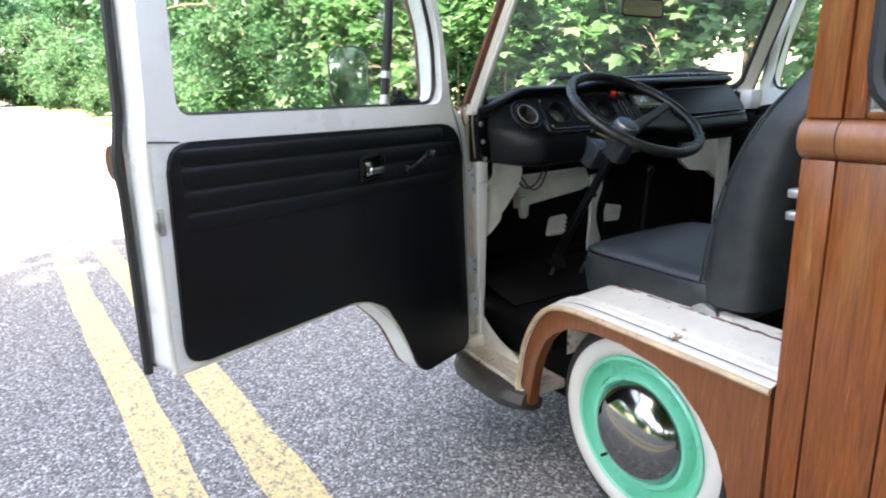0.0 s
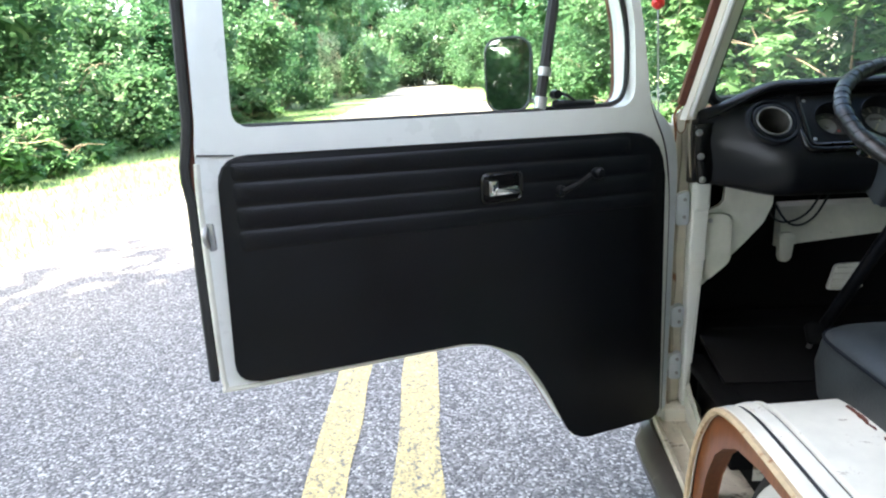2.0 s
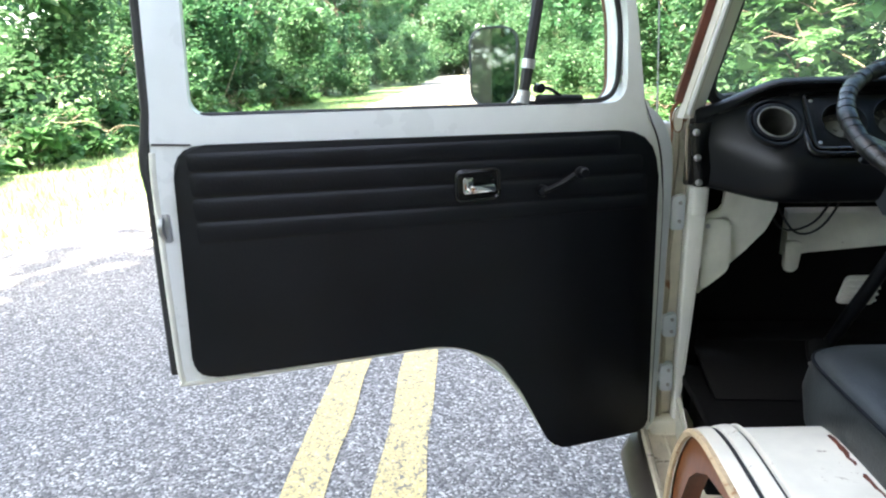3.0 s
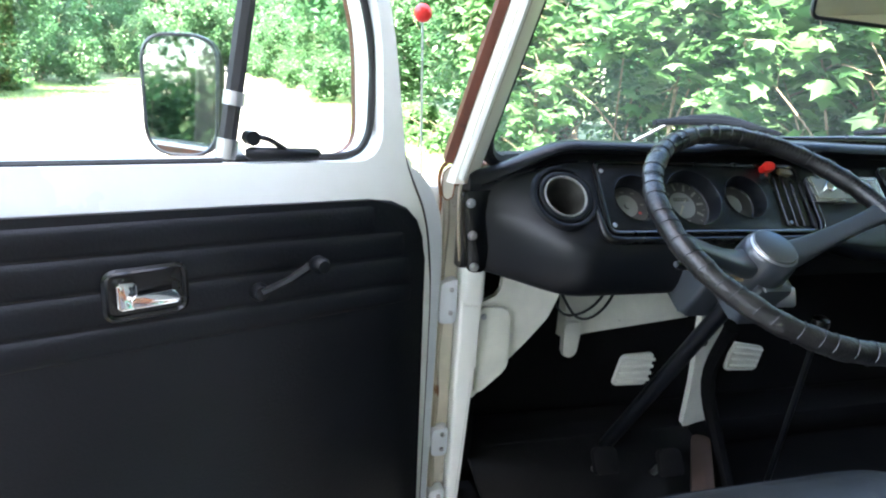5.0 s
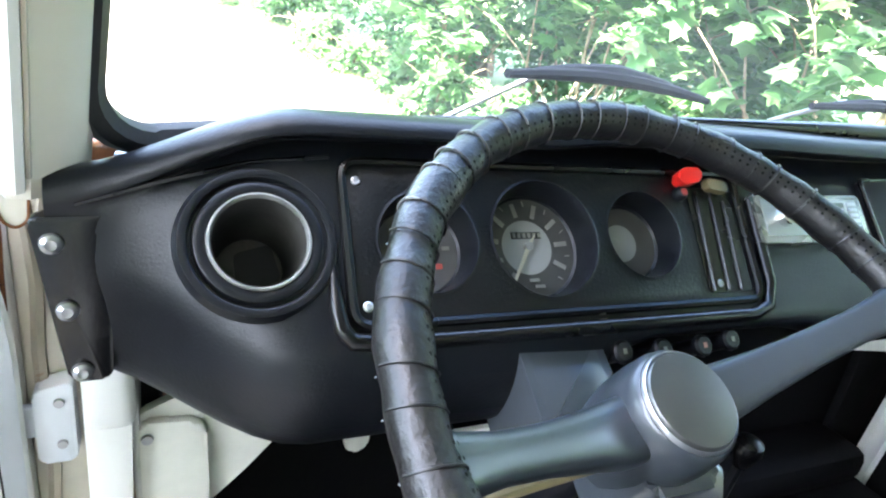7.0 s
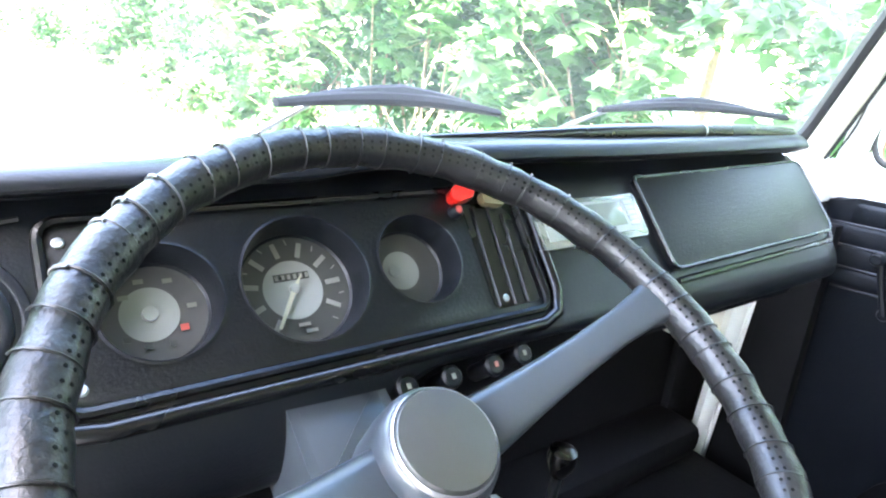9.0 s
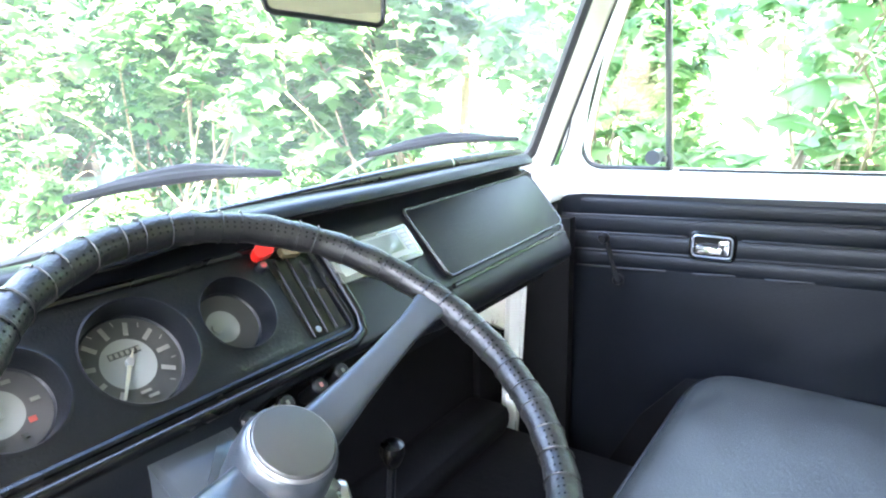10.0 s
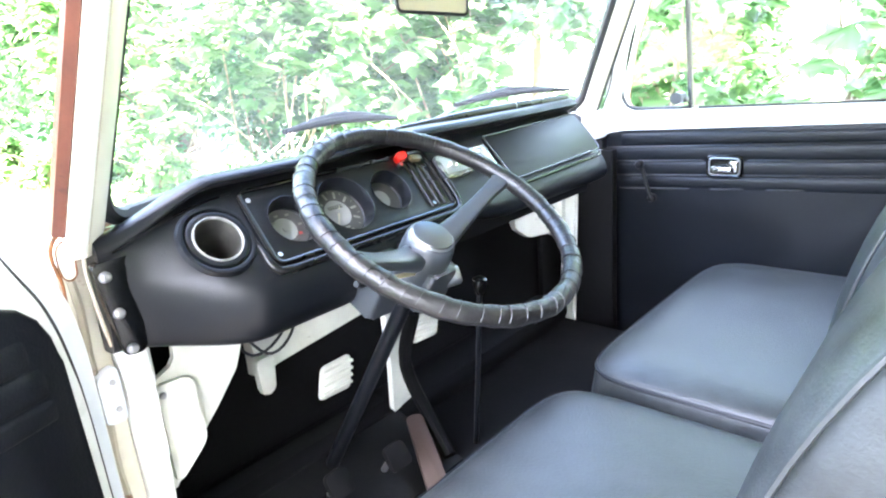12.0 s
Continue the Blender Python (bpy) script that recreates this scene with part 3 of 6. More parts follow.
nose = [(0.24, 1.34, 0.84), (0.30, 1.41, 0.86), (0.6, 1.44, 0.865), (0.9, 1.43, 0.855), (1.02, 1.405, 0.84), (1.085, 1.375, 0.80)]
front = part("front_panel", loft([nose_row(*r) for r in nose], False), M_WOODTRIM, van, "brown painted front panel")
md = front.modifiers.new("thick", 'SOLIDIFY')
md.thickness = 0.015
part("bumper", tube([(0.86 * x, 1.47 - 0.2 * abs(x) ** 3, 0.40) for x in np.linspace(-1, 1, 17)], 0.05, 10, flat=1.3), M_WHITE, van)


# windscreen: a bowed pane in a rubber seal
def wind(x, z):
    k = (z - 1.10)
    half = 0.747 - 0.14 * k
    return Vector((-0.03 + x * half, 1.345 - 0.165 * abs(x) ** 2.3 + 0.04 * x - 0.46 * k, z))


WZ = 1.60
part("windscreen", loft([[wind(x, z) for x in np.linspace(-1, 1, 17)] for z in np.linspace(1.09, WZ, 6)], False), M_SCREEN, van)
part("sun_band", loft([[wind(x, z) + Vector((0, -0.004, 0)) for x in np.linspace(-0.98, 0.98, 17)] for z in (1.475, 1.52, 1.56, 1.595)], False), M_BAND, van, "blue tinted band along the top of the windscreen")
def seal_side(s):
    """The upright run of the seal on the side s, from the lower corner to the upper one, both rounded."""
    low = [wind(s * (0.93 + 0.07 * math.sin(a)), 1.095 + 0.055 * (1 - math.cos(a))) for a in np.linspace(0.15, math.pi / 2, 7)]
    high = [wind(s * (0.93 + 0.07 * math.cos(a)), WZ - 0.055 * (1 - math.sin(a))) for a in np.linspace(0.0, 1.42, 7)]
    return low + [wind(s, z) for z in np.linspace(1.18, WZ - 0.08, 5)] + high


ringpts = [wind(x, 1.095) for x in np.linspace(-0.93, 0.93, 15)] + seal_side(1) + [wind(x, WZ) for x in np.linspace(0.93, -0.93, 15)] + seal_side(-1)[::-1]
part("windscreen_seal", tube(ringpts, 0.014, 8, True), M_RUBBER, van, "black rubber windscreen seal")
part("cowl_shelf", loft([[wind(x, 1.085) + Vector((0, dy, dz)) for x in np.linspace(-0.97, 0.97, 17)] for dy, dz in ((0.02, -0.004), (-0.01, 0.0), (-0.035, -0.012), (-0.035, -0.05))], False), M_DASHPAD, van, "black padded shelf under the windscreen")
rows = [[wind(x, 1.60) + Vector((0, dy, dz)) for x in np.linspace(-1.08, 1.08, 17)] for dy, dz in ((0.012, 0.0), (0.0, 0.06), (-0.05, 0.12), (-0.09, 0.10), (-0.06, 0.0), (-0.02, -0.012))]
part("windscreen_header", loft([list(r) for r in zip(*rows)], True), M_WHITE, van)


# pillars beside the windscreen
def pillar(s):
    sec = []
    for z in np.linspace(1.06, 1.74, 8):
        g = wind(s, z)
        x, y = g.x, g.y
        sec.append([(x + s * a, y + b, z) for a, b in ((-0.008, -0.004), (0.004, 0.012), (0.024, 0.010), (0.044, -0.004), (0.050, -0.024), (0.042, -0.044), (0.026, -0.046), (0.012, -0.034), (-0.004, -0.018))])
    return loft(sec, True)


for s in (-1, 1):
    part("windscreen_pillar", pillar(s), M_PILLAR, van, "cream painted pillar with scuffed edge")
    st = [wind(s, z) + Vector((s * 0.052, -0.012, 0)) for z in np.linspace(1.098, 1.74, 8)]
    part("pillar_strip", tube(st, 0.014, 6), M_BROWNSTRIP, van, "rust-brown outer strip")
    st2 = [wind(s, z) + Vector((s * 0.034, -0.048, 0)) for z in np.linspace(1.07, 1.74, 8)]
    part("door_seal", tube(st2, 0.006, 6), M_RUBBER if s > 0 else M_WHITE, van)
    for a, b, mat in ((0.030, 0.009, M_RUST), (0.027, -0.047, M_RUST), (0.004, 0.013, M_RUBBER)):
        sm = [wind(s, z) + Vector((s * a, b, 0)) for z in np.linspace(1.08, 1.72, 8)]
        part("pillar_seam", tube(sm, 0.0022 if mat is M_RUST else 0.006, 5), mat, van)
    # hinge post under the pillar
    if s < 0:
        post = join(prism([(-0.792, 0.27), (-0.780, 0.27), (-0.770, 0.45), (-0.756, 0.72), (-0.752, 0.84), (-0.752, 1.07), (-0.792, 1.07)], (0, 1.155, 0), (1, 0, 0), (0, 0, 1), -0.02, 0.02, 0.007, 3), box(-0.754, -0.747, 1.15, 1.20, 0.70, 0.93, 0.003))
    else:
        part("post_cover", box(0.735, 0.80, 1.15, 1.28, 0.27, 1.0, 0.008), M_BLACKVINYL, van)
        part("post_cap", box(0.70, 0.80, 1.15, 1.26, 1.0, 1.085, 0.012), M_WHITE, van)
        continue
    part("hinge_post", post, M_WHITE, van, "cream painted door post")
    part("post_step", box(-0.790, -0.748, 1.128, 1.172, 0.832, 0.912, 0.012, 3), M_WHITE, van)
    part("post_channel", box(s * 0.838, s * 0.792, 1.165, 1.182, 0.27, 1.07, 0.004), paint("tan_channel", (0.72, 0.66, 0.56), 0.5, vary=0.15, scale=12, bump=0.15, wear=(0.33, 0.17, 0.08), wear_at=0.58, wear_scale=9), van, "stained cream door channel")
    part("channel_seam", tube([(s * (0.822 + 0.002 * math.sin(z * 37)), 1.160, z) for z in np.linspace(0.28, 1.04, 24)], 0.006, 6), M_RUST, van, "rusty stained door channel seam")
    part("fender_edge", box(s * 0.862, s * 0.838, 1.155, 1.20, 0.25, 1.05, 0.006), M_WHITE, van)
    part("post_foot", box(s * 0.845, s * 0.74, 1.12, 1.2, 0.235, 0.30, 0.012), M_WORN, van)

# brown curl where the belt meets the pillar
M_ORANGE = paint("orange_rust", (0.24, 0.085, 0.026), 0.7, vary=0.4, scale=30, bump=0.4, wear=(0.10, 0.035, 0.014), wear_at=0.55, wear_scale=40)
curl = smooth_path([(-0.818, 1.146, 1.100), (-0.834, 1.143, 1.088), (-0.841, 1.142, 1.077), (-0.843, 1.142, 1.061), (-0.840, 1.142, 1.041), (-0.838, 1.142, 1.024), (-0.8395, 1.142, 0.99), (-0.840, 1.142, 0.955)], 6)
part("belt_curl", tube(curl, [0.0042 - 0.0026 * i / len(curl) for i in range(len(curl))], 8), M_ORANGE, van, "rust-brown pressed seam")
cup = round_poly([(-0.826, 1.085), (-0.837, 1.073), (-0.838, 1.052), (-0.835, 1.032), (-0.826, 1.026), (-0.817, 1.033), (-0.815, 1.058), (-0.817, 1.078)], 0.006)
part("pillar_cup", prism(cup, (0, 1.146, 0), (1, 0, 0), (0, 0, 1), -0.004, 0.004, 0.001), M_PILLAR, van, "aged cream cup at the pillar foot")
part("cup_rust", tube([(u, 1.1415, v) for u, v in cup], 0.0012, 6, True), M_ORANGE, van, "rusty rim of the pillar cup")
part("belt_seam", tube(smooth_path([(-0.788, 1.150, 1.098), (-0.800, 1.138, 1.075), (-0.808, 1.134, 1.04), (-0.806, 1.133, 0.98), (-0.800, 1.133, 0.92)], 6), 0.003, 6), M_RUST, van, "rust stained seam")

# cab step and skirt
part("cab_step", join(prism(round_poly([(-0.893, 0.775), (-0.72, 0.76), (-0.70, 1.14), (-0.868, 1.145)], 0.02), (0, 0, 0), (1, 0, 0), (0, 1, 0), 0.235, 0.262, 0.005),
                      tube([(-0.884, 0.79, 0.266), (-0.862, 1.135, 0.266)], 0.008, 6), tube([(-0.835, 0.79, 0.264), (-0.812, 1.10, 0.264)], 0.005, 6)), paint("rusty_step", (0.54, 0.49, 0.39), 0.5, vary=0.25, scale=14, bump=0.3, wear=(0.07, 0.05, 0.035), wear_at=0.56, wear_scale=12), van, "worn cab step with flaking paint and rust")
sk = []
for y, k in ((0.765, 0.45), (0.79, 0.2), (0.85, 0), (1.0, 0), (1.09, 0.05), (1.125, 0.25), (1.145, 0.6)):
    sk.append([(-0.885 + 0.02 * k, y, 0.262), (-0.912 + 0.04 * k, y, 0.252), (-0.930 + 0.06 * k, y, 0.224), (-0.926 + 0.07 * k, y, 0.196 + 0.03 * k), (-0.885 + 0.05 * k, y, 0.174 + 0.04 * k), (-0.83, y, 0.172 + 0.04 * k), (-0.82, y, 0.22)])
part("step_skirt", loft(sk, True), paint("dirty_skirt", (0.060, 0.052, 0.046), 0.36, metal=0.3, vary=0.3, bump=0.2, wear=(0.20, 0.17, 0.14), wear_at=0.62), van, "dull dirty metal skirt under the step")

part("post_fillet", prism([(1.185, 0.25), (1.185, 0.42), (1.14, 0.365), (1.095, 0.330), (1.04, 0.302), (0.97, 0.283), (0.90, 0.272), (0.90, 0.25)], (-0.780, 0, 0), (0, 1, 0), (0, 0, 1), -0.006, 0.006, 0.002), M_OLDCREAM, van, "dirty cream curved foot of the door post")
part("step_riser", box(-0.735, -0.715, 0.742, 1.19, 0.20, 0.425, 0.004), M_MAT, van)

# door hinges on the post
for z, h in ((0.842, 0.085), (0.556, 0.06), (0.415, 0.075)):
    hg = empty("door_hinge")
    hg.parent = van
    part("plate", prism(round_poly([(-0.829, z - h / 2), (-0.798, z - h / 2), (-0.798, z + h / 2), (-0.829, z + h / 2 * 0.8)], 0.006), (0, 1.158, 0), (1, 0, 0), (0, 0, 1), -0.004, 0.019, 0.003), M_HINGE, hg)
    part("knuckle", tube([(-0.846, 1.148, z - h * 0.32), (-0.846, 1.148, z + h * 0.30)], 0.0065, 10), M_HINGE, hg)
    part("tongue", box(-0.85, -0.828, 1.144, 1.153, z - h * 0.2, z + h * 0.18, 0.002), M_HINGE, hg)
    for dz in (-0.26, 0.26):
        part("screw", lathe([(0.0045, 0), (0.004, 0.003), (0.0, 0.0035)], (-0.809, 1.1390, z + h * dz), (0, -1, 0), 10), M_STEEL, hg)

# antenna with a red ball
ant = empty("antenna")
ant.parent = van
part("rod", tube([(-0.846, 1.25, 0.98), (-0.858, 1.255, 1.325)], 0.0022, 6), M_STEEL, ant)
part("ball", lathe([(0, -0.016)] + [(0.016 * math.sin(a), -0.016 * math.cos(a)) for a in np.linspace(0.2, 2.9, 12)] + [(0, 0.016)], (-0.858, 1.255, 1.335), (0, 0, 1), 18), M_RED, ant, "red plastic ball")
part("base", lathe([(0.012, 0), (0.01, 0.015), (0.004, 0.03)], (-0.846, 1.25, 0.96), (0, 0, 1), 12, True), M_RUBBER, ant)

# ---- cab doors ----
# a door in its own frame: u from the hinge to the trailing edge, v up, w to the inside
D_OUT = round_poly([(0.052, 0.285), (0.33, 0.285), (0.43, 0.47), (0.56, 0.592), (0.65, 0.604), (1.13, 0.613), (1.142, 0.633), (1.128, 1.08), (1.12, 1.13), (1.085, 1.735), (0.30, 1.735), (0.163, 1.30), (0.146, 1.19), (0.131, 1.094), (0.104, 1.081), (0.060, 1.030), (0.046, 0.95)],
                   [0.02, 0.05, 0.05, 0.04, 0.02, 0.03, 0.01, 0.02, 0.02, 0.09, 0.06, 0.05, 0.05, 0.012, 0.02, 0.04, 0.05])
D_WINS = [round_poly([(0.176, 1.100), (1.058, 1.118), (1.03, 1.655), (0.325, 1.655), (f, 1.30)], [0.05, 0.035, 0.07, 0.05, 0.06]) for f in (0.184, 0.208)]
D_PAN = round_poly([(0.080, 0.284), (0.325, 0.288), (0.36, 0.318), (0.43, 0.465), (0.487, 0.553), (0.57, 0.598), (0.63, 0.612), (1.115, 0.627), (1.094, 1.071), (0.094, 1.040)],
                   [0.03, 0.035, 0.02, 0.02, 0.03, 0.03, 0.02, 0.045, 0.055, 0.105])


def cab_door(name, m, k, crank=((0.386, 0.930), (0.310, 0.966))):
    """k: -1 where +y of the door's frame is the inside, 1 where it is the outside."""
    d = empty(name)
    d.parent = van
    d.matrix_local = m
    X, Z = (1, 0, 0), (0, 0, 1)
    D_WIN = D_WINS[0 if k < 0 else 1]

    def pr(pts, y0, y1, bevel=0.0, seg=2):
        return prism(pts, (0, 0, 0), X, Z, -k * y1, -k * y0, bevel, seg)

    def tb(pts, *args, **kw):
        return tube([(p[0], k * p[1], p[2]) for p in pts], *args, **kw)

    def la(prof, o, sides):
        return lathe(prof, (o[0], k * o[1], o[2]), (0, -k, 0), sides)

    def bx(x0, x1, y0, y1, z0, z1, b):
        return box(x0, x1, *sorted((k * y0, k * y1)), z0, z1, b)
    shell = part("door_shell", pr(D_OUT, -0.004, 0.075, 0.006), M_DOORWHITE, d, "cream painted door shell")
    cut(shell, pr(D_WIN, -0.2, 0.2))
    shell.data.set_sharp_from_angle(angle=radians(35))
    skin = [(0.06 if u < 0.07 else u + (0.009 if u > 1.0 else 0.0), v) for u, v in D_OUT]
    sk = part("outer_skin", pr(skin, 0.076, 0.088, 0.003), M_BROWNSTRIP, d, "brown outer door skin")
    cut(sk, pr(D_WIN, -0.2, 0.2))
    part("edge_seal", tb([(u + 0.013, 0.066, v) for u, v in ((1.142, 0.612), (1.139, 0.75), (1.133, 0.98), (1.137, 1.02), (1.136, 1.05), (1.127, 1.09), (1.120, 1.13), (1.088, 1.70))], 0.0095, 8), M_RUBBER, d, "black rubber edge seal")
    # rolled edge in a greyer cream, for the shading on the shell's bevel
    roll = smooth_path([(1.126, 1.06, 0), (1.131, 0.98, 0), (1.137, 0.70, 0), (1.135, 0.628, 0), (1.12, 0.6175, 0), (0.90, 0.612, 0), (0.66, 0.609, 0), (0.57, 0.598, 0), (0.50, 0.549, 0), (0.436, 0.468, 0), (0.375, 0.36, 0), (0.336, 0.298, 0)], 5)
    part("rolled_edge", tb([(p.x, -0.002, p.y) for p in roll], 0.0058, 8), M_OLDCREAM, d, "rolled edge of the door shell, its shading put into a greyer cream")
    rail = [(0.088, 1.0), (0.104, 1.006), (0.114, 1.02), (0.117, 1.036), (0.114, 1.052), (0.104, 1.066), (0.088, 1.07)]
    part("belt_rail", loft([[(u, k * y, v) for y, v in rail] for u in (0.09, 0.5, 1.0, 1.144)]), M_BROWNSTRIP, d, "rounded brown outer rail")
    # lining, pressed ribs left proud
    part("lining", pr(D_PAN, -0.014, -0.003, 0.005, 3), M_BLACKVINYL, d, "black vinyl door lining with pressed ribs")
    ribs = ((0.125, 1.02, 0.990, 1.023), (0.125, 0.452, 0.946, 0.959), (0.568, 1.02, 0.963, 0.976), (0.15, 1.02, 0.903, 0.939), (0.19, 0.41, 0.862, 0.872), (0.47, 0.562, 0.875, 0.880), (0.62, 0.715, 0.882, 0.886))
    b1 = 1.072 if k < 0 else 1.015
    lines = [(1.034, 1.058), (0.989, 1.023), (0.945, 0.977), (0.898, 0.933), (0.864, 0.890)]
    for a1, (t0, t1), (l0, l1) in zip((0.195, 0.136, 0.122, 0.118), lines, lines[1:]):
        rows = []
        for u, g in ((a1, 0.15), (a1 + 0.01, 0.8), (a1 + 0.032, 1.0), (0.4, 1.0), (0.7, 1.0), (b1 - 0.03, 1.0), (b1 - 0.008, 0.8), (b1, 0.15)):
            f = (u - 0.118) / (b1 - 0.118)
            lo, hi = l0 + (l1 - l0) * f + 0.0008, t0 + (t1 - t0) * f - 0.0008
            rows.append([(u, k * -(0.0132 + 0.0052 * g * h), lo + (hi - lo) * q) for q, h in ((0, 0), (0.06, 0.42), (0.16, 0.72), (0.34, 0.95), (0.55, 1.0), (0.75, 0.88), (0.9, 0.55), (1, 0))])
        part("padded_roll", loft(rows, False), M_BLACKVINYL, d)
    if k > 0:
        for a, b, v0, v1 in ribs:
            part("rib", tb([(a, -0.0135, v0), (a + 0.01, -0.0160, v0), (b - 0.01, -0.0160, v1), (b, -0.0135, v1)], 0.0030, 8, flat=0.8), M_RIBLIT, d)
    # inside handle in its dish
    hu, hv = (0.021, 0.007) if k < 0 else (0.0, -0.004)
    dish = round_poly([(0.463 + hu, 0.918 + hv), (0.556 + hu, 0.918 + hv), (0.556 + hu, 0.978 + hv), (0.463 + hu, 0.978 + hv)], 0.014)
    part("handle_dish", join(tb([(u, -0.020, v) for u, v in dish], 0.0042, 6, True), pr(dish, -0.0195, -0.0125)), M_DASHPAD, d, "black handle recess")
    if k > 0:
        part("handle_bezel", tb([(u, -0.0245, v) for u, v in round_poly([(0.468, 0.920), (0.551, 0.920), (0.551, 0.968), (0.468, 0.968)], 0.012)], 0.0022, 6, True), M_STEEL, d, "thin bright handle bezel")
    part("inside_handle", join(pr(round_poly([(0.523 + hu, 0.932 + hv), (0.545 + hu, 0.932 + hv), (0.545 + hu, 0.966 + hv), (0.523 + hu, 0.966 + hv)], 0.004), -0.032, -0.019, 0.003), pr(round_poly([(0.472 + hu, 0.933 + hv), (0.53 + hu, 0.933 + hv), (0.53 + hu, 0.948 + hv), (0.478 + hu, 0.951 + hv)], 0.005), -0.034, -0.024, 0.003)), M_CHROME, d, "chrome pull handle")
    # window winder
    part("winder", join(la([(0.0, -0.002), (0.013, 0.0), (0.013, 0.012), (0.01, 0.018), (0, 0.019)], (crank[0][0], -0.014, crank[0][1]), 18), tb([(crank[0][0], -0.03, crank[0][1]), ((crank[0][0] + crank[1][0]) / 2, -0.035, (crank[0][1] + crank[1][1]) / 2 - 0.004), (crank[1][0], -0.04, crank[1][1])], [0.007, 0.006, 0.0075], 8)), M_DASH, d, "black window winder")
    part("winder_knob", la([(0.009, 0), (0.012, 0.006), (0.013, 0.02), (0.009, 0.028), (0, 0.029)], (crank[1][0], -0.038, crank[1][1]), 16), M_DASH, d)
    # glass, divider post and quarter light
    part("window_pane", pr([(0.40, 1.09), (1.07, 1.10), (1.04, 1.66), (0.36, 1.66)], 0.033, 0.037), M_GLASS, d)
    part("quarter_pane", pr([(0.17, 1.09), (0.40, 1.09), (0.36, 1.66), (0.32, 1.66), (0.2, 1.3)], 0.043, 0.047), M_GLASS, d)
    part("divider_post", tb([(0.41, 0.030, 1.10), (0.372, 0.030, 1.32), (0.325, 0.030, 1.66)] if k < 0 else [(0.395, 0.030, 1.10), (0.381, 0.030, 1.32), (0.360, 0.030, 1.66)], 0.0125 if k < 0 else 0.009, 8), M_RUBBER if k < 0 else M_GREYPLASTIC, d, "slim window divider")
    q = smooth_path([(0.40, 1.108), (0.30, 1.106), (0.222, 1.108), (0.192, 1.13), (0.184, 1.18), (0.191 if k < 0 else 0.209, 1.29), (0.25, 1.47), (0.31, 1.63)], 6)
    part("quarter_seal", tb([(p.x, 0.022, p.y) for p in q], 0.0060, 8), M_RUBBER, d, "black rubber quarter light seal")
    if k < 0:
        part("quarter_catch", join(tb([(0.390, 0.006, 1.117), (0.384, 0.004, 1.117), (0.285, 0.006, 1.113), (0.280, 0.008, 1.113)], [0.006, 0.0095, 0.0085, 0.005], 12), tb(smooth_path([(0.380, 0.004, 1.140), (0.36, 0.0, 1.136), (0.335, 0.004, 1.122)], 4), 0.0055, 8, flat=0.7), tb([(0.383, 0.012, 1.138), (0.383, -0.006, 1.138)], 0.010, 12)), M_DASH, d, "black quarter light catch")
        for z0, z1 in ((1.108, 1.134), (1.178, 1.196)):
            part("divider_clip", tb([(0.41 - (z0 - 1.10) * 0.173, 0.028, z0), (0.41 - (z1 - 1.10) * 0.173, 0.028, z1)], 0.0142, 10), M_STEEL, d, "dull steel clip on the divider")
    else:
        part("quarter_catch", join(bx(0.362, 0.392, 0.0, 0.02, 1.125, 1.14, 0.004), tb([(0.368, 0.02, 1.138), (0.368, -0.026, 1.138)], 0.017, 14)), M_GREYPLASTIC, d)
    if k > 0:
        part("front_seal", tb(smooth_path([(0.175, -0.008, 1.30), (0.155, -0.008, 1.177), (0.116, -0.008, 1.09), (0.081, -0.008, 1.02), (0.072, -0.008, 0.85), (0.072, -0.008, 0.30)], 4), 0.0018, 6), M_RUBBER, d, "black rubber door seal")
    else:
        # a seal that thins out upwards, and the pressed edge flange in front of it, its shade put into a greyer paint
        line = [(p.x, p.y) for p in smooth_path([(0.137, 1.116), (0.131, 1.094), (0.116, 1.061), (0.097, 1.022), (0.084, 0.978), (0.0755, 0.922), (0.0705, 0.863), (0.069, 0.75), (0.068, 0.30)], 4)]
        part("front_seal", tb([(u, -0.0065, v) for u, v in line], [0.0004 + 0.0014 * min(1, i / 9) - 0.0009 * max(0, min(1, (i - 19) / 5)) for i in range(len(line))], 6), M_RUBBER, d, "black rubber door seal")
        edge = [(u, v) for u, v in D_OUT if (u < 0.125 and 0.9 < v < 1.089)]
        edge.sort(key=lambda q: -q[1])
        inner = [(u - 0.001, v) for u, v in line if v < 1.088]
        part("edge_flange", pr([(u + 0.004, v - 0.001) for u, v in edge] + [(0.056, 0.31)] + inner[::-1], -0.0068, -0.003, 0.001), M_HINGE, d, "pressed edge flange, its shade put into a greyer white")
    part("wiper_strip", tb([(0.42, 0.012, 1.108), (0.75, 0.012, 1.114), (1.04, 0.012, 1.12)], 0.004, 6), M_RUBBER, d)
    part("frame_seam", tb([(1.062, -0.006, 1.07), (1.125, -0.006, 1.075)], 0.0016, 5), M_RUBBER, d)
    return d


A = radians(23.6)
left = Matrix(((-math.cos(A), math.sin(A), 0, -0.80 + 0.019 * math.sin(A)), (-math.sin(A), -math.cos(A), 0, 1.169 - 0.019 * math.cos(A)), (0, 0, 1, 0), (0, 0, 0, 1)))
tagged(cab_door("cab_door", left, -1), "open cab door, black lining in a cream frame")
B = radians(1.7)
right = Matrix(((math.sin(B), math.cos(B), 0, 0.772), (-math.cos(B), math.sin(B), 0, 1.298), (0, 0, 1, -0.022), (0, 0, 0, 1)))
tagged(cab_door("cab_door", right, 1, ((0.300, 0.838), (0.271, 0.946))), "closed cab door, black ribbed lining under a cream sill")

